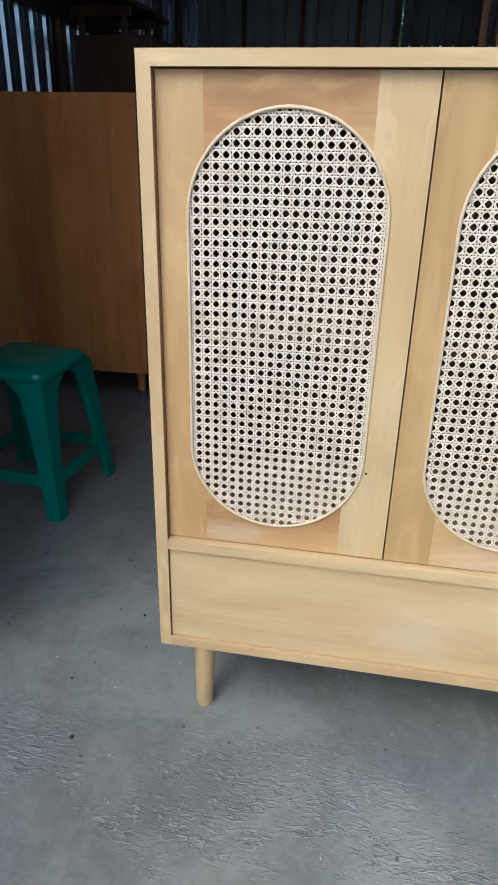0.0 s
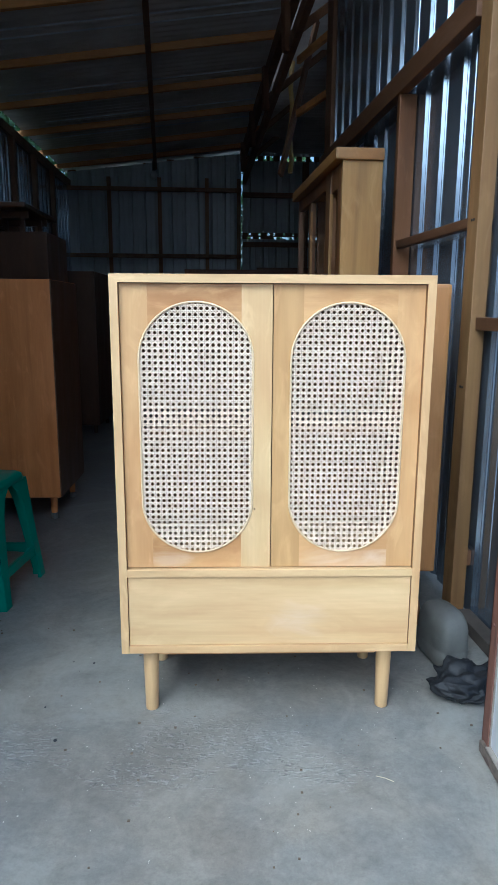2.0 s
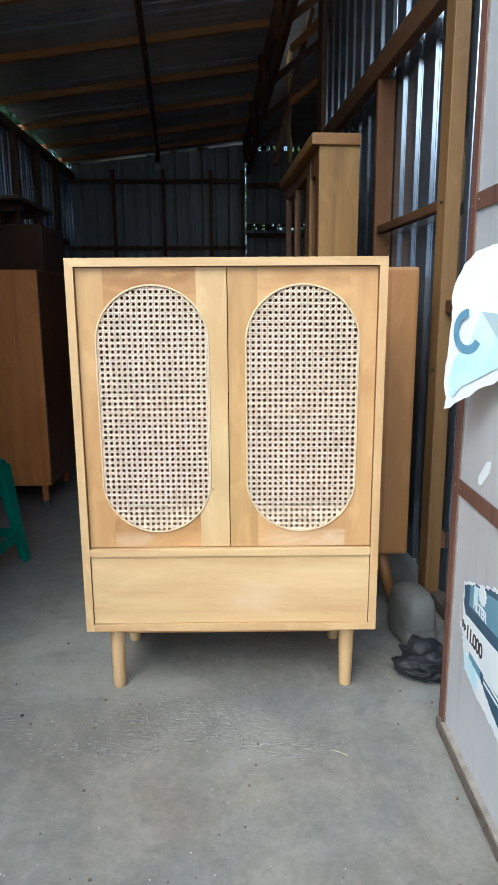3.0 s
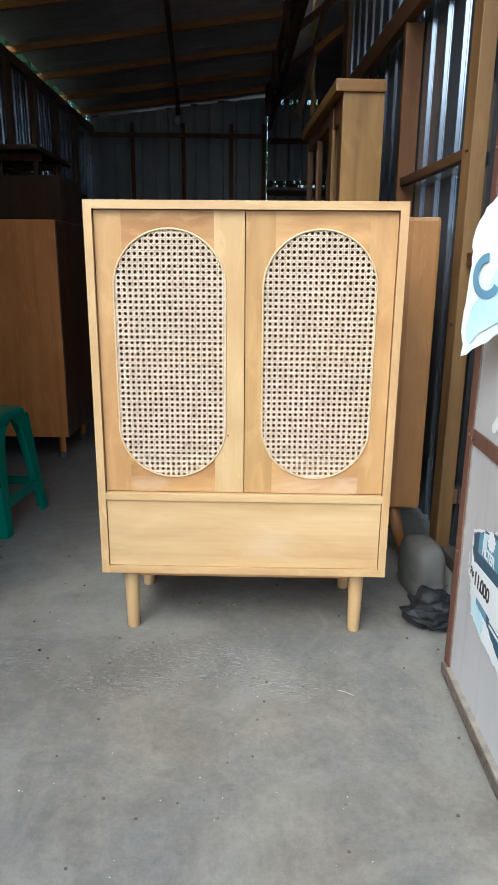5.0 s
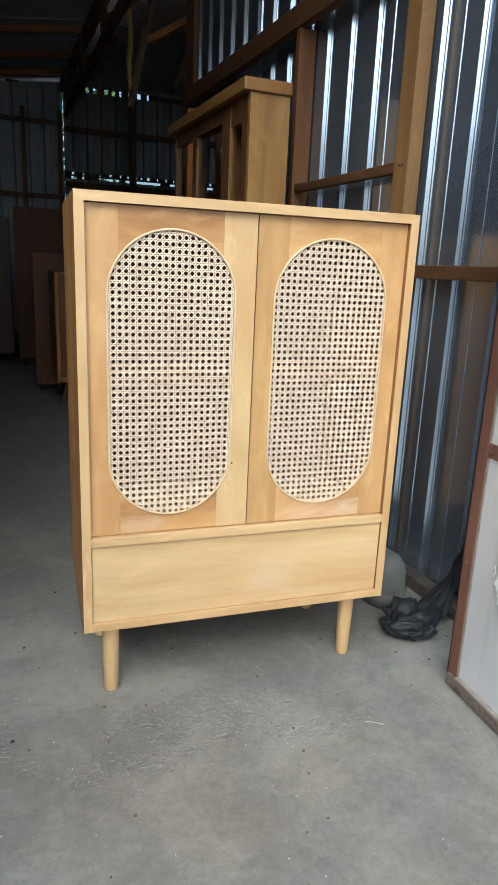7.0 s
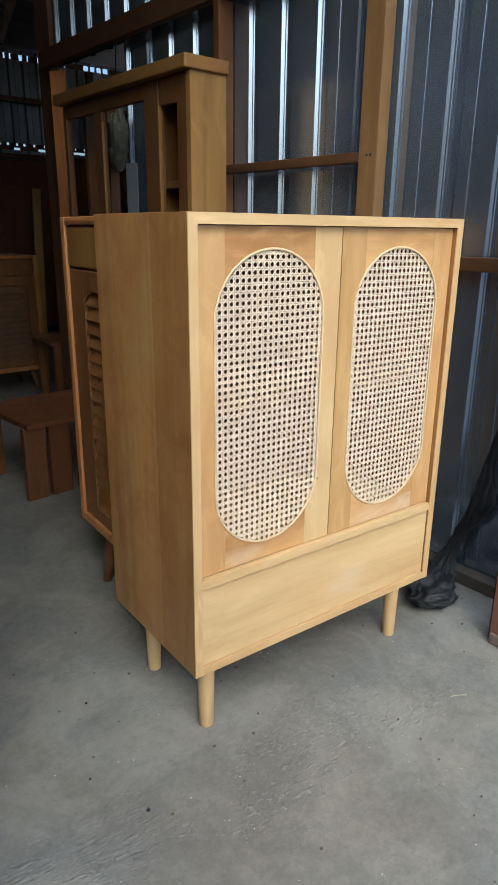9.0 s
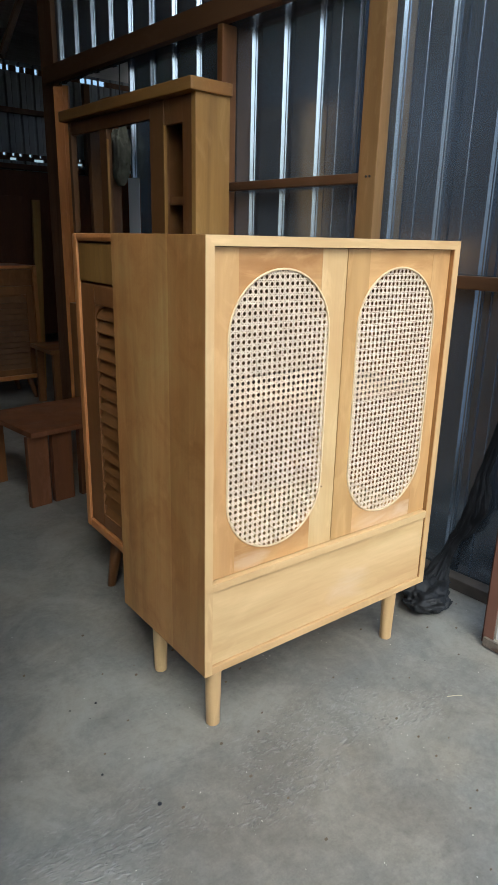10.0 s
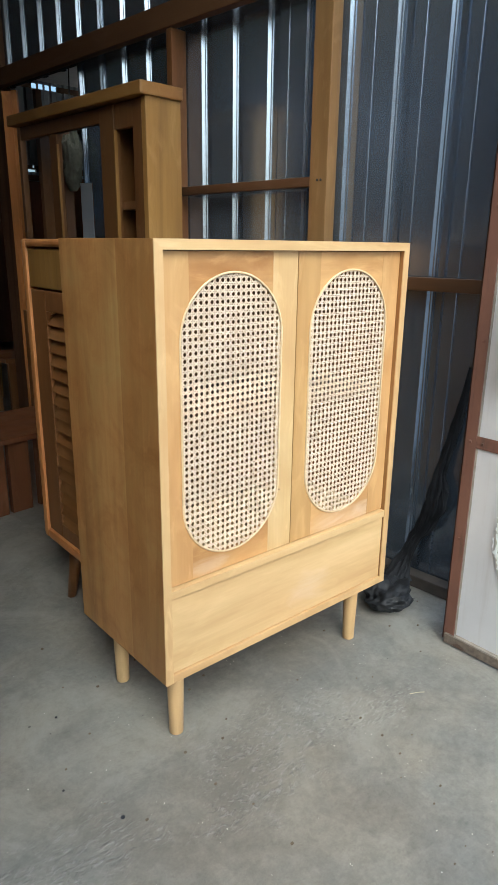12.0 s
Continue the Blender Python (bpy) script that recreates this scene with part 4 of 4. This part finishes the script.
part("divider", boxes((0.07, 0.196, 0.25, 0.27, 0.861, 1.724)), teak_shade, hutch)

plank = thing("plank", "long orange-brown sawn board standing on end", "board", pose(0.562, 3.0, 0, 0, 0, -40))
part("board", boxes((-0.044, 0.012, -0.015, 0.012, 0.0, 2.03), bevel=0.003), teak_orange, plank)
part("board", boxes((0.013, 0.046, -0.02, 0.01, 0.0, 2.035), bevel=0.003), teak_orange, plank)


# ---- wardrobes on the left ----
def wardrobe(name, label, x0, x1, y0, y1, h0, h1, mat, side=None):
    ob = thing(name, label, "wardrobe", pose((x0 + x1) / 2, y0, 0))
    w = (x1 - x0) / 2
    part("body", boxes((-w, w, 0, y1 - y0, h0, h1), bevel=0.003), mat, ob)
    # Thin skins of another colour over both sides of the body.
    if side is not None:
        for sx in (-1, 1):
            part("side_panel", boxes((min(sx * w, sx * (w + 0.006)), max(sx * w, sx * (w + 0.006)), 0.004, y1 - y0 - 0.002, h0 + 0.002, h1 - 0.004), bevel=0.001), side, ob, "dark brown side")
    for sx in (-1, 1):
        for y in (0.07, y1 - y0 - 0.07):
            part("leg", turned(bmesh.new(), [(0.016, 0.0), (0.02, h0 + 0.005)], sx * (w - 0.055), y, 12), mat, ob)
            if side is not None:
                part("foot", turned(bmesh.new(), [(0.021, 0.0), (0.023, 0.004), (0.023, 0.03), (0.02, 0.034)], sx * (w - 0.055), y, 12), jerry_mat, ob, "grey plastic foot cap")
    return ob


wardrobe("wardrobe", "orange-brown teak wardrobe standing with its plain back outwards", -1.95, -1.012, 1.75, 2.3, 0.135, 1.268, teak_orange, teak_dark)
wardrobe("wardrobe", "dark brown tall wardrobe in the shade", -1.87, -1.40, 3.2, 3.75, 0.08, 1.655, teak_dark)
wardrobe("wardrobe", "dark brown wardrobe beside the sheet wall", -1.85, -1.3, 4.3, 5.0, 0.08, 1.45, teak_dark)
low_table = thing("low_table", "dark brown low table stored on top of a wardrobe", "low table", pose(-1.80, 3.48, 1.655))
part("tabletop", boxes((-0.34, 0.30, -0.42, 0.42, 0.145, 0.18), bevel=0.012), teak_dark, low_table)
part("apron", boxes((-0.10, 0.27, -0.25, -0.235, 0.095, 0.145), bevel=0.002), teak_dark, low_table)
part("apron", boxes((-0.10, 0.27, 0.225, 0.24, 0.095, 0.145), bevel=0.002), teak_dark, low_table)
for x in (-0.04, 0.22):
    for y in (-0.234, 0.2):
        part("leg", boxes((x - 0.016, x + 0.016, y, y + 0.025, 0.0, 0.145), bevel=0.002), teak_dark, low_table)


# ---- green plastic stool ----
stool = thing("stool", "green moulded plastic stool on the concrete floor", "stool", pose(-1.115, 0.885, 0, 0, 0, -6))
SH = 0.47


def rounded(w, z, k=4, r=0.04):
    pts = []
    for cx, cy, a0 in ((w - r, w - r, 0), (-w + r, w - r, 90), (-w + r, -w + r, 180), (w - r, -w + r, 270)):
        pts += [(cx + r * math.cos(radians(a0 + 90 * i / k)), cy + r * math.sin(radians(a0 + 90 * i / k)), z) for i in range(k + 1)]
    return pts


bm = loft(bmesh.new(), [rounded(0.120, SH - 0.012), rounded(0.135, SH - 0.03), rounded(0.150, SH - 0.031), rounded(0.145, SH - 0.008), rounded(0.135, SH), rounded(0.05, SH - 0.004)])
part("seat", bm, green_plastic, stool, smooth=True)
for k in range(4):
    m = pose(0, 0, 0, 0, 0, 90 * k)
    rings = []
    for z, c, w in ((0.0, 0.188, 0.05), (0.015, 0.187, 0.046), (0.2, 0.168, 0.055), (0.34, 0.156, 0.068), (0.40, 0.151, 0.085), (0.428, 0.149, 0.115), (SH - 0.028, 0.147, 0.135)):
        th = 0.012
        rings.append([tuple(m @ Vector(p)) for p in ((c, c, z), (c - w, c, z), (c - w, c - th, z), (c - th, c - th, z), (c - th, c - w, z), (c, c - w, z))])
    part("leg", loft(bmesh.new(), rings), green_plastic, stool)
    bm = boxes((-0.125, 0.125, 0.158, 0.172, 0.105, 0.145), bevel=0.003, m=m)
    part("stretcher", bm, green_plastic, stool)


# ---- gate leaf swung outwards ----
GX, GY0, GY1 = 0.552, -0.137, -1.37


def gate_leaf(name, label):
    """A sheet leaf in an angle iron frame, hung at local y 0 and reaching to local -y; frame on local -x."""
    ob = tagged(new(name), label, "gate", kind="structure")
    w = GY0 - GY1
    part("sheet", boxes((0.0, 0.004, 0.01 - w, -0.01, 0.02, 2.3)), gate_paint, ob)
    for y0, y1, ye in ((-0.038, 0.0, -0.005), (-w, 0.038 - w, -w)):
        part("stile", boxes((-0.006, -0.0005, y0, y1, 0.012, 2.3), (-0.006, 0.035, ye, ye + 0.005, 0.012, 2.3), bevel=0.001), rust, ob)
    part("rail", boxes((-0.016, -0.0005, 0.045 - w, -0.01, 0.006, 0.036), bevel=0.002), worn_rail, ob, "peeling bottom rail")
    part("paint_edge", boxes((-0.014, -0.0003, 0.045 - w, -0.0441, 0.0362, 0.0405)), cream_edge, ob, "cream paint line")
    part("paint_edge", boxes((-0.0025, -0.0003, -0.044, -0.0381, 0.04, 2.3)), cream_edge, ob, "cream paint line")
    for z in (0.648, 1.287, 1.93):
        part("rail", boxes((-0.005, -0.0005, 0.045 - w, -0.0385, z, z + 0.036), bevel=0.001), rust, ob)
    for y, z in ((-0.02, 0.665), (-0.058, 0.664), (-0.02, 1.3), (-0.06, 1.305), (-0.02, 0.36), (-0.025, 0.95)):
        bm = turned(bmesh.new(), [(0.005, 0.0), (0.0045, 0.002), (0.002, 0.003)], n=8)
        bmesh.ops.transform(bm, matrix=pose(-0.006, y, z, 0, -90, 0), verts=bm.verts)
        part("rivet", bm, rust, ob)
    return ob


gate_leaf("door_1", "grey sheet metal gate leaf with rusty angle iron frame").matrix_world = pose(GX, GY0, 0)


def torn_sheet(name, outline, x, mat, parent, curl=0.0, y_at=0.0):
    """A torn flat of paper on the gate: outline of (y, z); curl lifts it off towards y_at."""
    bm = bmesh.new()
    front = [bm.verts.new((x - curl * max(0.0, 1 - abs(y - y_at) / 0.22) * min(1.0, max(0.0, (1.34 - z) / 0.24)), y, z)) for y, z in outline]
    face = bm.faces.new(front)
    ext = bmesh.ops.extrude_face_region(bm, geom=[face])
    bmesh.ops.translate(bm, verts=[v for v in ext["geom"] if isinstance(v, bmesh.types.BMVert)], vec=(-0.0006, 0, 0))
    bmesh.ops.triangulate(bm, faces=bm.faces)
    return part(name, bm, mat, parent)


def ragged(outline, step, amp, seed):
    """The outline cut into short steps, each torn a little in or out."""
    rnd, out = random.Random(seed), []
    for a, b in zip(outline, outline[1:] + outline[:1]):
        n = max(1, int(math.dist(a, b) / step))
        out += [(a[0] + (b[0] - a[0]) * i / n + rnd.uniform(-amp, amp), a[1] + (b[1] - a[1]) * i / n + rnd.uniform(-amp, amp)) for i in range(n)]
    return out


poster = thing("poster", "torn white and light blue paper poster peeling off the gate", "poster", pose(0, -0.01, 0))
up = [(-0.62, 1.24), (-0.45, 1.215), (-0.295, 1.19), (-0.268, 1.17), (-0.255, 1.13), (-0.266, 1.07), (-0.262, 1.02), (-0.255, 0.965), (-0.252, 0.92), (-0.258, 0.89), (-0.256, 0.868), (-0.275, 0.872), (-0.29, 0.885), (-0.31, 0.893), (-0.38, 0.93), (-0.5, 0.985), (-0.62, 1.03)]
torn_sheet("paper_sheet", ragged(up, 0.012, 0.0025, 1), GX - 0.008, paper, poster, 0.07, -0.25)
torn_sheet("print_patch", [(-0.62, 1.06), (-0.36, 1.075), (-0.33, 1.01), (-0.30, 0.99), (-0.285, 0.975), (-0.27, 0.93), (-0.275, 0.90), (-0.29, 0.897), (-0.31, 0.92), (-0.45, 0.985), (-0.62, 1.04)], GX - 0.011, blue_ink, poster, 0.07, -0.25)
ring = [(-0.325 + 0.045 * math.cos(a), 1.035 + 0.045 * math.sin(a)) for a in [radians(k) for k in range(-150, 100, 15)]] + [(-0.325 + 0.028 * math.cos(a), 1.035 + 0.028 * math.sin(a)) for a in [radians(k) for k in range(90, -151, -15)]]
torn_sheet("print_ring", ring, GX - 0.0125, mid_ink, poster, 0.07, -0.25)

label_sheet = thing("poster", "torn navy advertising poster with a price strip on the gate", "poster", pose(0, -0.006, 0))
low = [(-0.268, 0.40), (-0.262, 0.47), (-0.30, 0.478), (-0.36, 0.50), (-0.46, 0.535), (-0.62, 0.59), (-0.62, 0.20), (-0.50, 0.235), (-0.42, 0.25), (-0.375, 0.248), (-0.34, 0.262), (-0.312, 0.27), (-0.30, 0.295), (-0.284, 0.31), (-0.272, 0.345)]
low = ragged(low, 0.007, 0.0045, 5)
torn_sheet("paper_sheet", low, GX - 0.0085, paper, label_sheet)
inner = [(-0.274, 0.42), (-0.272, 0.462), (-0.36, 0.50), (-0.45, 0.525), (-0.61, 0.57), (-0.61, 0.23), (-0.47, 0.275), (-0.41, 0.3), (-0.345, 0.318), (-0.30, 0.36), (-0.295, 0.39)]
torn_sheet("print_patch", ragged(inner, 0.008, 0.003, 12), GX - 0.0095, navy_ink, label_sheet)
torn_sheet("print_band", [(-0.31, 0.43), (-0.31, 0.478), (-0.40, 0.50), (-0.54, 0.53), (-0.60, 0.54), (-0.60, 0.45), (-0.40, 0.435)], GX - 0.0105, mid_ink, label_sheet)
torn_sheet("print_band", [(-0.33, 0.30), (-0.33, 0.345), (-0.39, 0.352), (-0.40, 0.305), (-0.36, 0.31)], GX - 0.0105, mid_ink, label_sheet)
strip = ragged([(-0.262, 0.36), (-0.259, 0.404), (-0.262, 0.412)], 0.006, 0.003, 9) + [(-0.30, 0.402), (-0.44, 0.41), (-0.61, 0.425), (-0.61, 0.33), (-0.44, 0.325)] + ragged([(-0.34, 0.33), (-0.28, 0.338)], 0.008, 0.003, 10)
torn_sheet("price_strip", strip, GX - 0.0115, paper, label_sheet)


def lettering(text, size, y, z, x, mat, parent):
    """Words that run towards -y on the gate's face."""
    cu = bpy.data.curves.new("lettering", "FONT")
    cu.body, cu.size, cu.extrude, cu.offset = text, size, 0.0002, size * 0.03
    cu.space_character = 0.82
    cu.materials.append(mat)
    ob = new("lettering", cu)
    ob.parent = parent
    ob.matrix_local = Matrix(((0, 0, -1, x), (-1, 0, 0, y), (0, 1, 0, z), (0, 0, 0, 1)))
    return ob


lettering("Rp", 0.026, -0.277, 0.364, GX - 0.0123, black_ink, label_sheet)
lettering("11.000", 0.046, -0.304, 0.352, GX - 0.0123, black_ink, label_sheet)
lettering("FILTER", 0.032, -0.335, 0.438, GX - 0.0113, paper, label_sheet)
gear = [(-0.385 + (0.024 if k % 2 else 0.019) * math.cos(math.pi * k / 12), 0.487 + (0.024 if k % 2 else 0.019) * math.sin(math.pi * k / 12)) for k in range(24)]
torn_sheet("emblem", gear, GX - 0.0113, paper, label_sheet)
torn_sheet("print_patch", ragged([(-0.335, 0.452), (-0.335, 0.488), (-0.36, 0.495), (-0.36, 0.455)], 0.01, 0.002, 21), GX - 0.0108, blue_ink, label_sheet)
torn_sheet("print_patch", ragged([(-0.305, 0.272), (-0.30, 0.31), (-0.335, 0.315), (-0.385, 0.30), (-0.375, 0.256), (-0.34, 0.268)], 0.007, 0.004, 22), GX - 0.0109, blue_ink, label_sheet)
for z in (0.33, 0.318, 0.306):
    torn_sheet("text_bar", [(-0.42, z), (-0.55, z - 0.004), (-0.55, z + 0.002), (-0.42, z + 0.006)], GX - 0.0105, paper, label_sheet)
tape = thing("paper_scrap", "white scrap of torn paper stuck on the gate", "paper scrap")
torn_sheet("paper_sheet", [(-0.296, 0.705), (-0.292, 0.72), (-0.335, 0.765), (-0.36, 0.77), (-0.355, 0.745), (-0.312, 0.706)], GX - 0.001, paper, tape)


# ---- jerry can, black bag and litter by the right wall ----
can = thing("jerry_can", "grimy grey plastic jerry can by the sheet wall", "jerry can", pose(0.588, 0.325, 0, 0, 0, 12))
rings = []
for z, w, d in ((0.0, 0.055, 0.07), (0.008, 0.066, 0.085), (0.03, 0.072, 0.094), (0.058, 0.073, 0.095), (0.063, 0.0705, 0.0925), (0.068, 0.073, 0.095), (0.125, 0.071, 0.092), (0.15, 0.066, 0.086), (0.172, 0.054, 0.07), (0.182, 0.03, 0.04)):
    rings.append([(0.78 * w * abs(math.cos(a)) ** 0.55 * math.copysign(1, math.cos(a)), d * abs(math.sin(a)) ** 0.55 * math.copysign(1, math.sin(a)), z) for a in [2 * math.pi * i / 28 for i in range(28)]])
part("body", loft(bmesh.new(), rings), jerry_mat, can, smooth=True)


def creases(p, seed):
    """Sharp folds: how far the film stands out at a point of the unit ball."""
    q = p + Vector((seed, seed * 0.7, -seed))
    return 0.30 * noise.noise(q * 1.4) - 0.5 * abs(noise.noise(q * 1.9)) - 0.17 * abs(noise.noise(q * 3.9)) - 0.035 * abs(noise.noise(q * 8.6))


def crumpled(name, label, category, m, sx, sy, sz, seed, mat, smooth=False):
    bm = bmesh.new()
    bmesh.ops.create_icosphere(bm, subdivisions=5, radius=1.0)
    for v in bm.verts:
        p = v.co.copy()
        k = 1.22 + creases(p, seed)
        v.co = Vector((p.x * sx * k, p.y * sy * k, max(0.0, (p.z * 0.5 + 0.47) * sz * k)))
    ob = part(name, bm, mat, smooth=smooth)
    ob.matrix_world = m
    return tagged(ob, label, category)


crumpled("plastic_bag", "crumpled black plastic bag lying on the floor", "plastic bag", pose(0.582, 0.105, 0, 0, 0, 35), 0.088, 0.075, 0.085, 9, bag_mat, True)
rows = []
hang = [(0.82, 3.075, -0.010, 0.014, 0.008), (0.73, 3.064, -0.014, 0.020, 0.010), (0.66, 3.05, -0.018, 0.023, 0.012), (0.54, 3.026, -0.02, 0.028, 0.015),
        (0.44, 3.006, -0.026, 0.032, 0.018), (0.39, 3.012, -0.035, 0.05, 0.026), (0.32, 3.005, -0.04, 0.056, 0.034), (0.25, 2.98, -0.042, 0.05, 0.034),
        (0.17, 2.95, -0.045, 0.034, 0.026), (0.10, 2.93, -0.06, 0.032, 0.026), (0.05, 2.925, -0.09, 0.045, 0.045), (0.012, 2.93, -0.11, 0.065, 0.07)]
for (z0, s0, o0, w0, d0), (z1, s1, o1, w1, d1) in zip(hang, hang[1:]):
    for k in range(3):
        f = k / 3
        z, s, o, w, d = (p + (q - p) * f for p, q in ((z0, z1), (s0, s1), (o0, o1), (w0, w1), (d0, d1)))
        slim = 0.62 if z > 0.12 else 0.85
        s, w, d = s + 0.014 * (z > 0.2), w * slim, d * slim
        ring = []
        for i in range(40):
            a = 2 * math.pi * i / 40
            g = 1.25 + 1.1 * creases(Vector((1.3 * math.cos(a), 1.3 * math.sin(a), z * 9)), 3.1)
            ring.append(tuple(wall_pose(RA, RB) @ Vector((s + w * g * math.cos(a), min(-0.003, o + d * g * math.sin(a)), max(0.003, z + 0.012 * noise.noise(Vector((3 * a, z * 20, 4))))))))
        rows.append(ring)
tagged(part("tarpaulin", loft(bmesh.new(), rows), tarp_mat), "black plastic tarpaulin bundled up and hung on the sheet wall", "tarpaulin")

crumpled("cloth_bag", "greyish green cloth bag hung beside the dark post", "cloth bag", pose(0.604, 2.344, 1.46), 0.05, 0.045, 0.28, 5, sack_mat, True)
tagged(part("hook", tube(bmesh.new(), [(0.604, 2.344, 1.70), (0.608, 2.348, 1.80), (0.618, 2.35, 2.06)], 0.004, 6), dark_iron), "iron hook under the timber girt", "hook")
straw = tube(bmesh.new(), [(0.251, -0.231, 0.001), (0.272, -0.24, 0.0015), (0.29, -0.252, 0.001)], 0.0008, 5)
tagged(part("straw", straw, straw_mat), "dry pale straw lying on the concrete floor", "straw")
rnd = random.Random(11)
crumbs = bmesh.new()
for _ in range(150):
    x, y, s = rnd.uniform(-1.4, 0.9), rnd.uniform(-1.2, 0.7), rnd.uniform(0.0012, 0.0035)
    box(crumbs, x - s, x + s, y - s * 0.7, y + s * 0.7, 0.0, s, m=None)
tagged(part("crumbs", crumbs, crumb_mat), "scattered dirt crumbs on the floor", "dirt", kind="stuff")
chips = bmesh.new()
for _ in range(60):
    cx, cy = rnd.uniform(-1.1, 0.6), rnd.uniform(-0.75, 0.25)
    for _ in range(rnd.choice((1, 1, 1, 2, 3))):
        x, y, s = cx + rnd.gauss(0, 0.02), cy + rnd.gauss(0, 0.02), rnd.uniform(0.0006, 0.0017)
        box(chips, -s, s, -s * 0.6, s * 0.6, 0.0, s * 0.8, m=pose(x, y, 0, 0, 0, rnd.uniform(0, 180)))
tagged(part("wood_chips", chips, chip_mat), "scattered pale wood chips on the floor", "wood chips", kind="stuff")
for x, y, r in ((-0.57, -0.08, 0.005), (-0.546, 0.307, 0.0035), (-0.637, 0.07, 0.003), (-0.877, 0.077, 0.004)):
    bm = turned(bmesh.new(), [(r, 0.0), (r * 1.05, r * 0.3), (r * 0.8, r * 0.7), (r * 0.3, r * 0.9)], x, y, 7)
    tagged(part("pebble", bm, black_ink), "small dark pebble on the concrete floor", "pebble")


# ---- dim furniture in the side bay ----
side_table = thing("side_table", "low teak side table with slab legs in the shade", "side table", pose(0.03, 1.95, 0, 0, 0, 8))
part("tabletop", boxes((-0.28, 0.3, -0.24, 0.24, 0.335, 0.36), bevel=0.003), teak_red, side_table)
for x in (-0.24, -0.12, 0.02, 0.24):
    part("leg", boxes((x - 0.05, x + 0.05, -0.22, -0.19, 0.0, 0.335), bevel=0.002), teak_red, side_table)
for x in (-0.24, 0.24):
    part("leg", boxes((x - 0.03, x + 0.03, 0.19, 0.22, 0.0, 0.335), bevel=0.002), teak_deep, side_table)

bench = thing("bench", "small brown wooden bench behind the boards", "bench", pose(0.74, 3.5, 0))
part("seat", boxes((-0.24, 0.24, -0.2, 0.2, 0.405, 0.435), bevel=0.003), teak_deep, bench)
for x in (-0.19, 0.19):
    for y in (-0.16, 0.16):
        part("leg", boxes((x - 0.025, x + 0.025, y - 0.02, y + 0.02, 0.0, 0.405), bevel=0.003), teak_deep, bench)

louvre_cabinet("sideboard", "orange-brown teak sideboard with slatted doors in the shade", pose(0.15, 3.75, 0, 0, 0, 4), 0.92, 0.42, 0.16, 0.985, mats=(teak_deep, teak_amber, teak_deep, teak_shade))
part("board", boxes((-0.35, -0.08, 0.0, 0.3, 0.0, 0.11), bevel=0.003), teak_deep,
     thing("wooden_box", "small teak box on top of the sideboard", "box", pose(0.22, 3.82, 0.985)))
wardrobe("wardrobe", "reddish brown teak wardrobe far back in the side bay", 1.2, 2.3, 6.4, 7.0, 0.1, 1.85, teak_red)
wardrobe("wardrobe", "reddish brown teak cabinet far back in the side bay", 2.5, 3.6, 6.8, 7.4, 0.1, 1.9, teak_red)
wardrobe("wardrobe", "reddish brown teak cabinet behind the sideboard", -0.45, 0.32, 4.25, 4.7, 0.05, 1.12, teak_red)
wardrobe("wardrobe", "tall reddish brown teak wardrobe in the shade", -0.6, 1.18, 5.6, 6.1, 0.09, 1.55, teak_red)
wardrobe("wardrobe", "dark brown cabinet in front of the far wall", -1.27, -0.66, 6.0, 6.5, 0.08, 1.47, teak_dark)
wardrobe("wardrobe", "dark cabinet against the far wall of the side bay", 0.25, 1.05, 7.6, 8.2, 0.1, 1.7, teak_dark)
batten = thing("batten", "pale sawn batten leaning in the side bay", "batten", pose(0.71, 4.1, 0, 0, 2, 0))
part("board", boxes((-0.03, 0.03, -0.015, 0.015, 0.0, 1.45), bevel=0.002), teak_gold, batten)
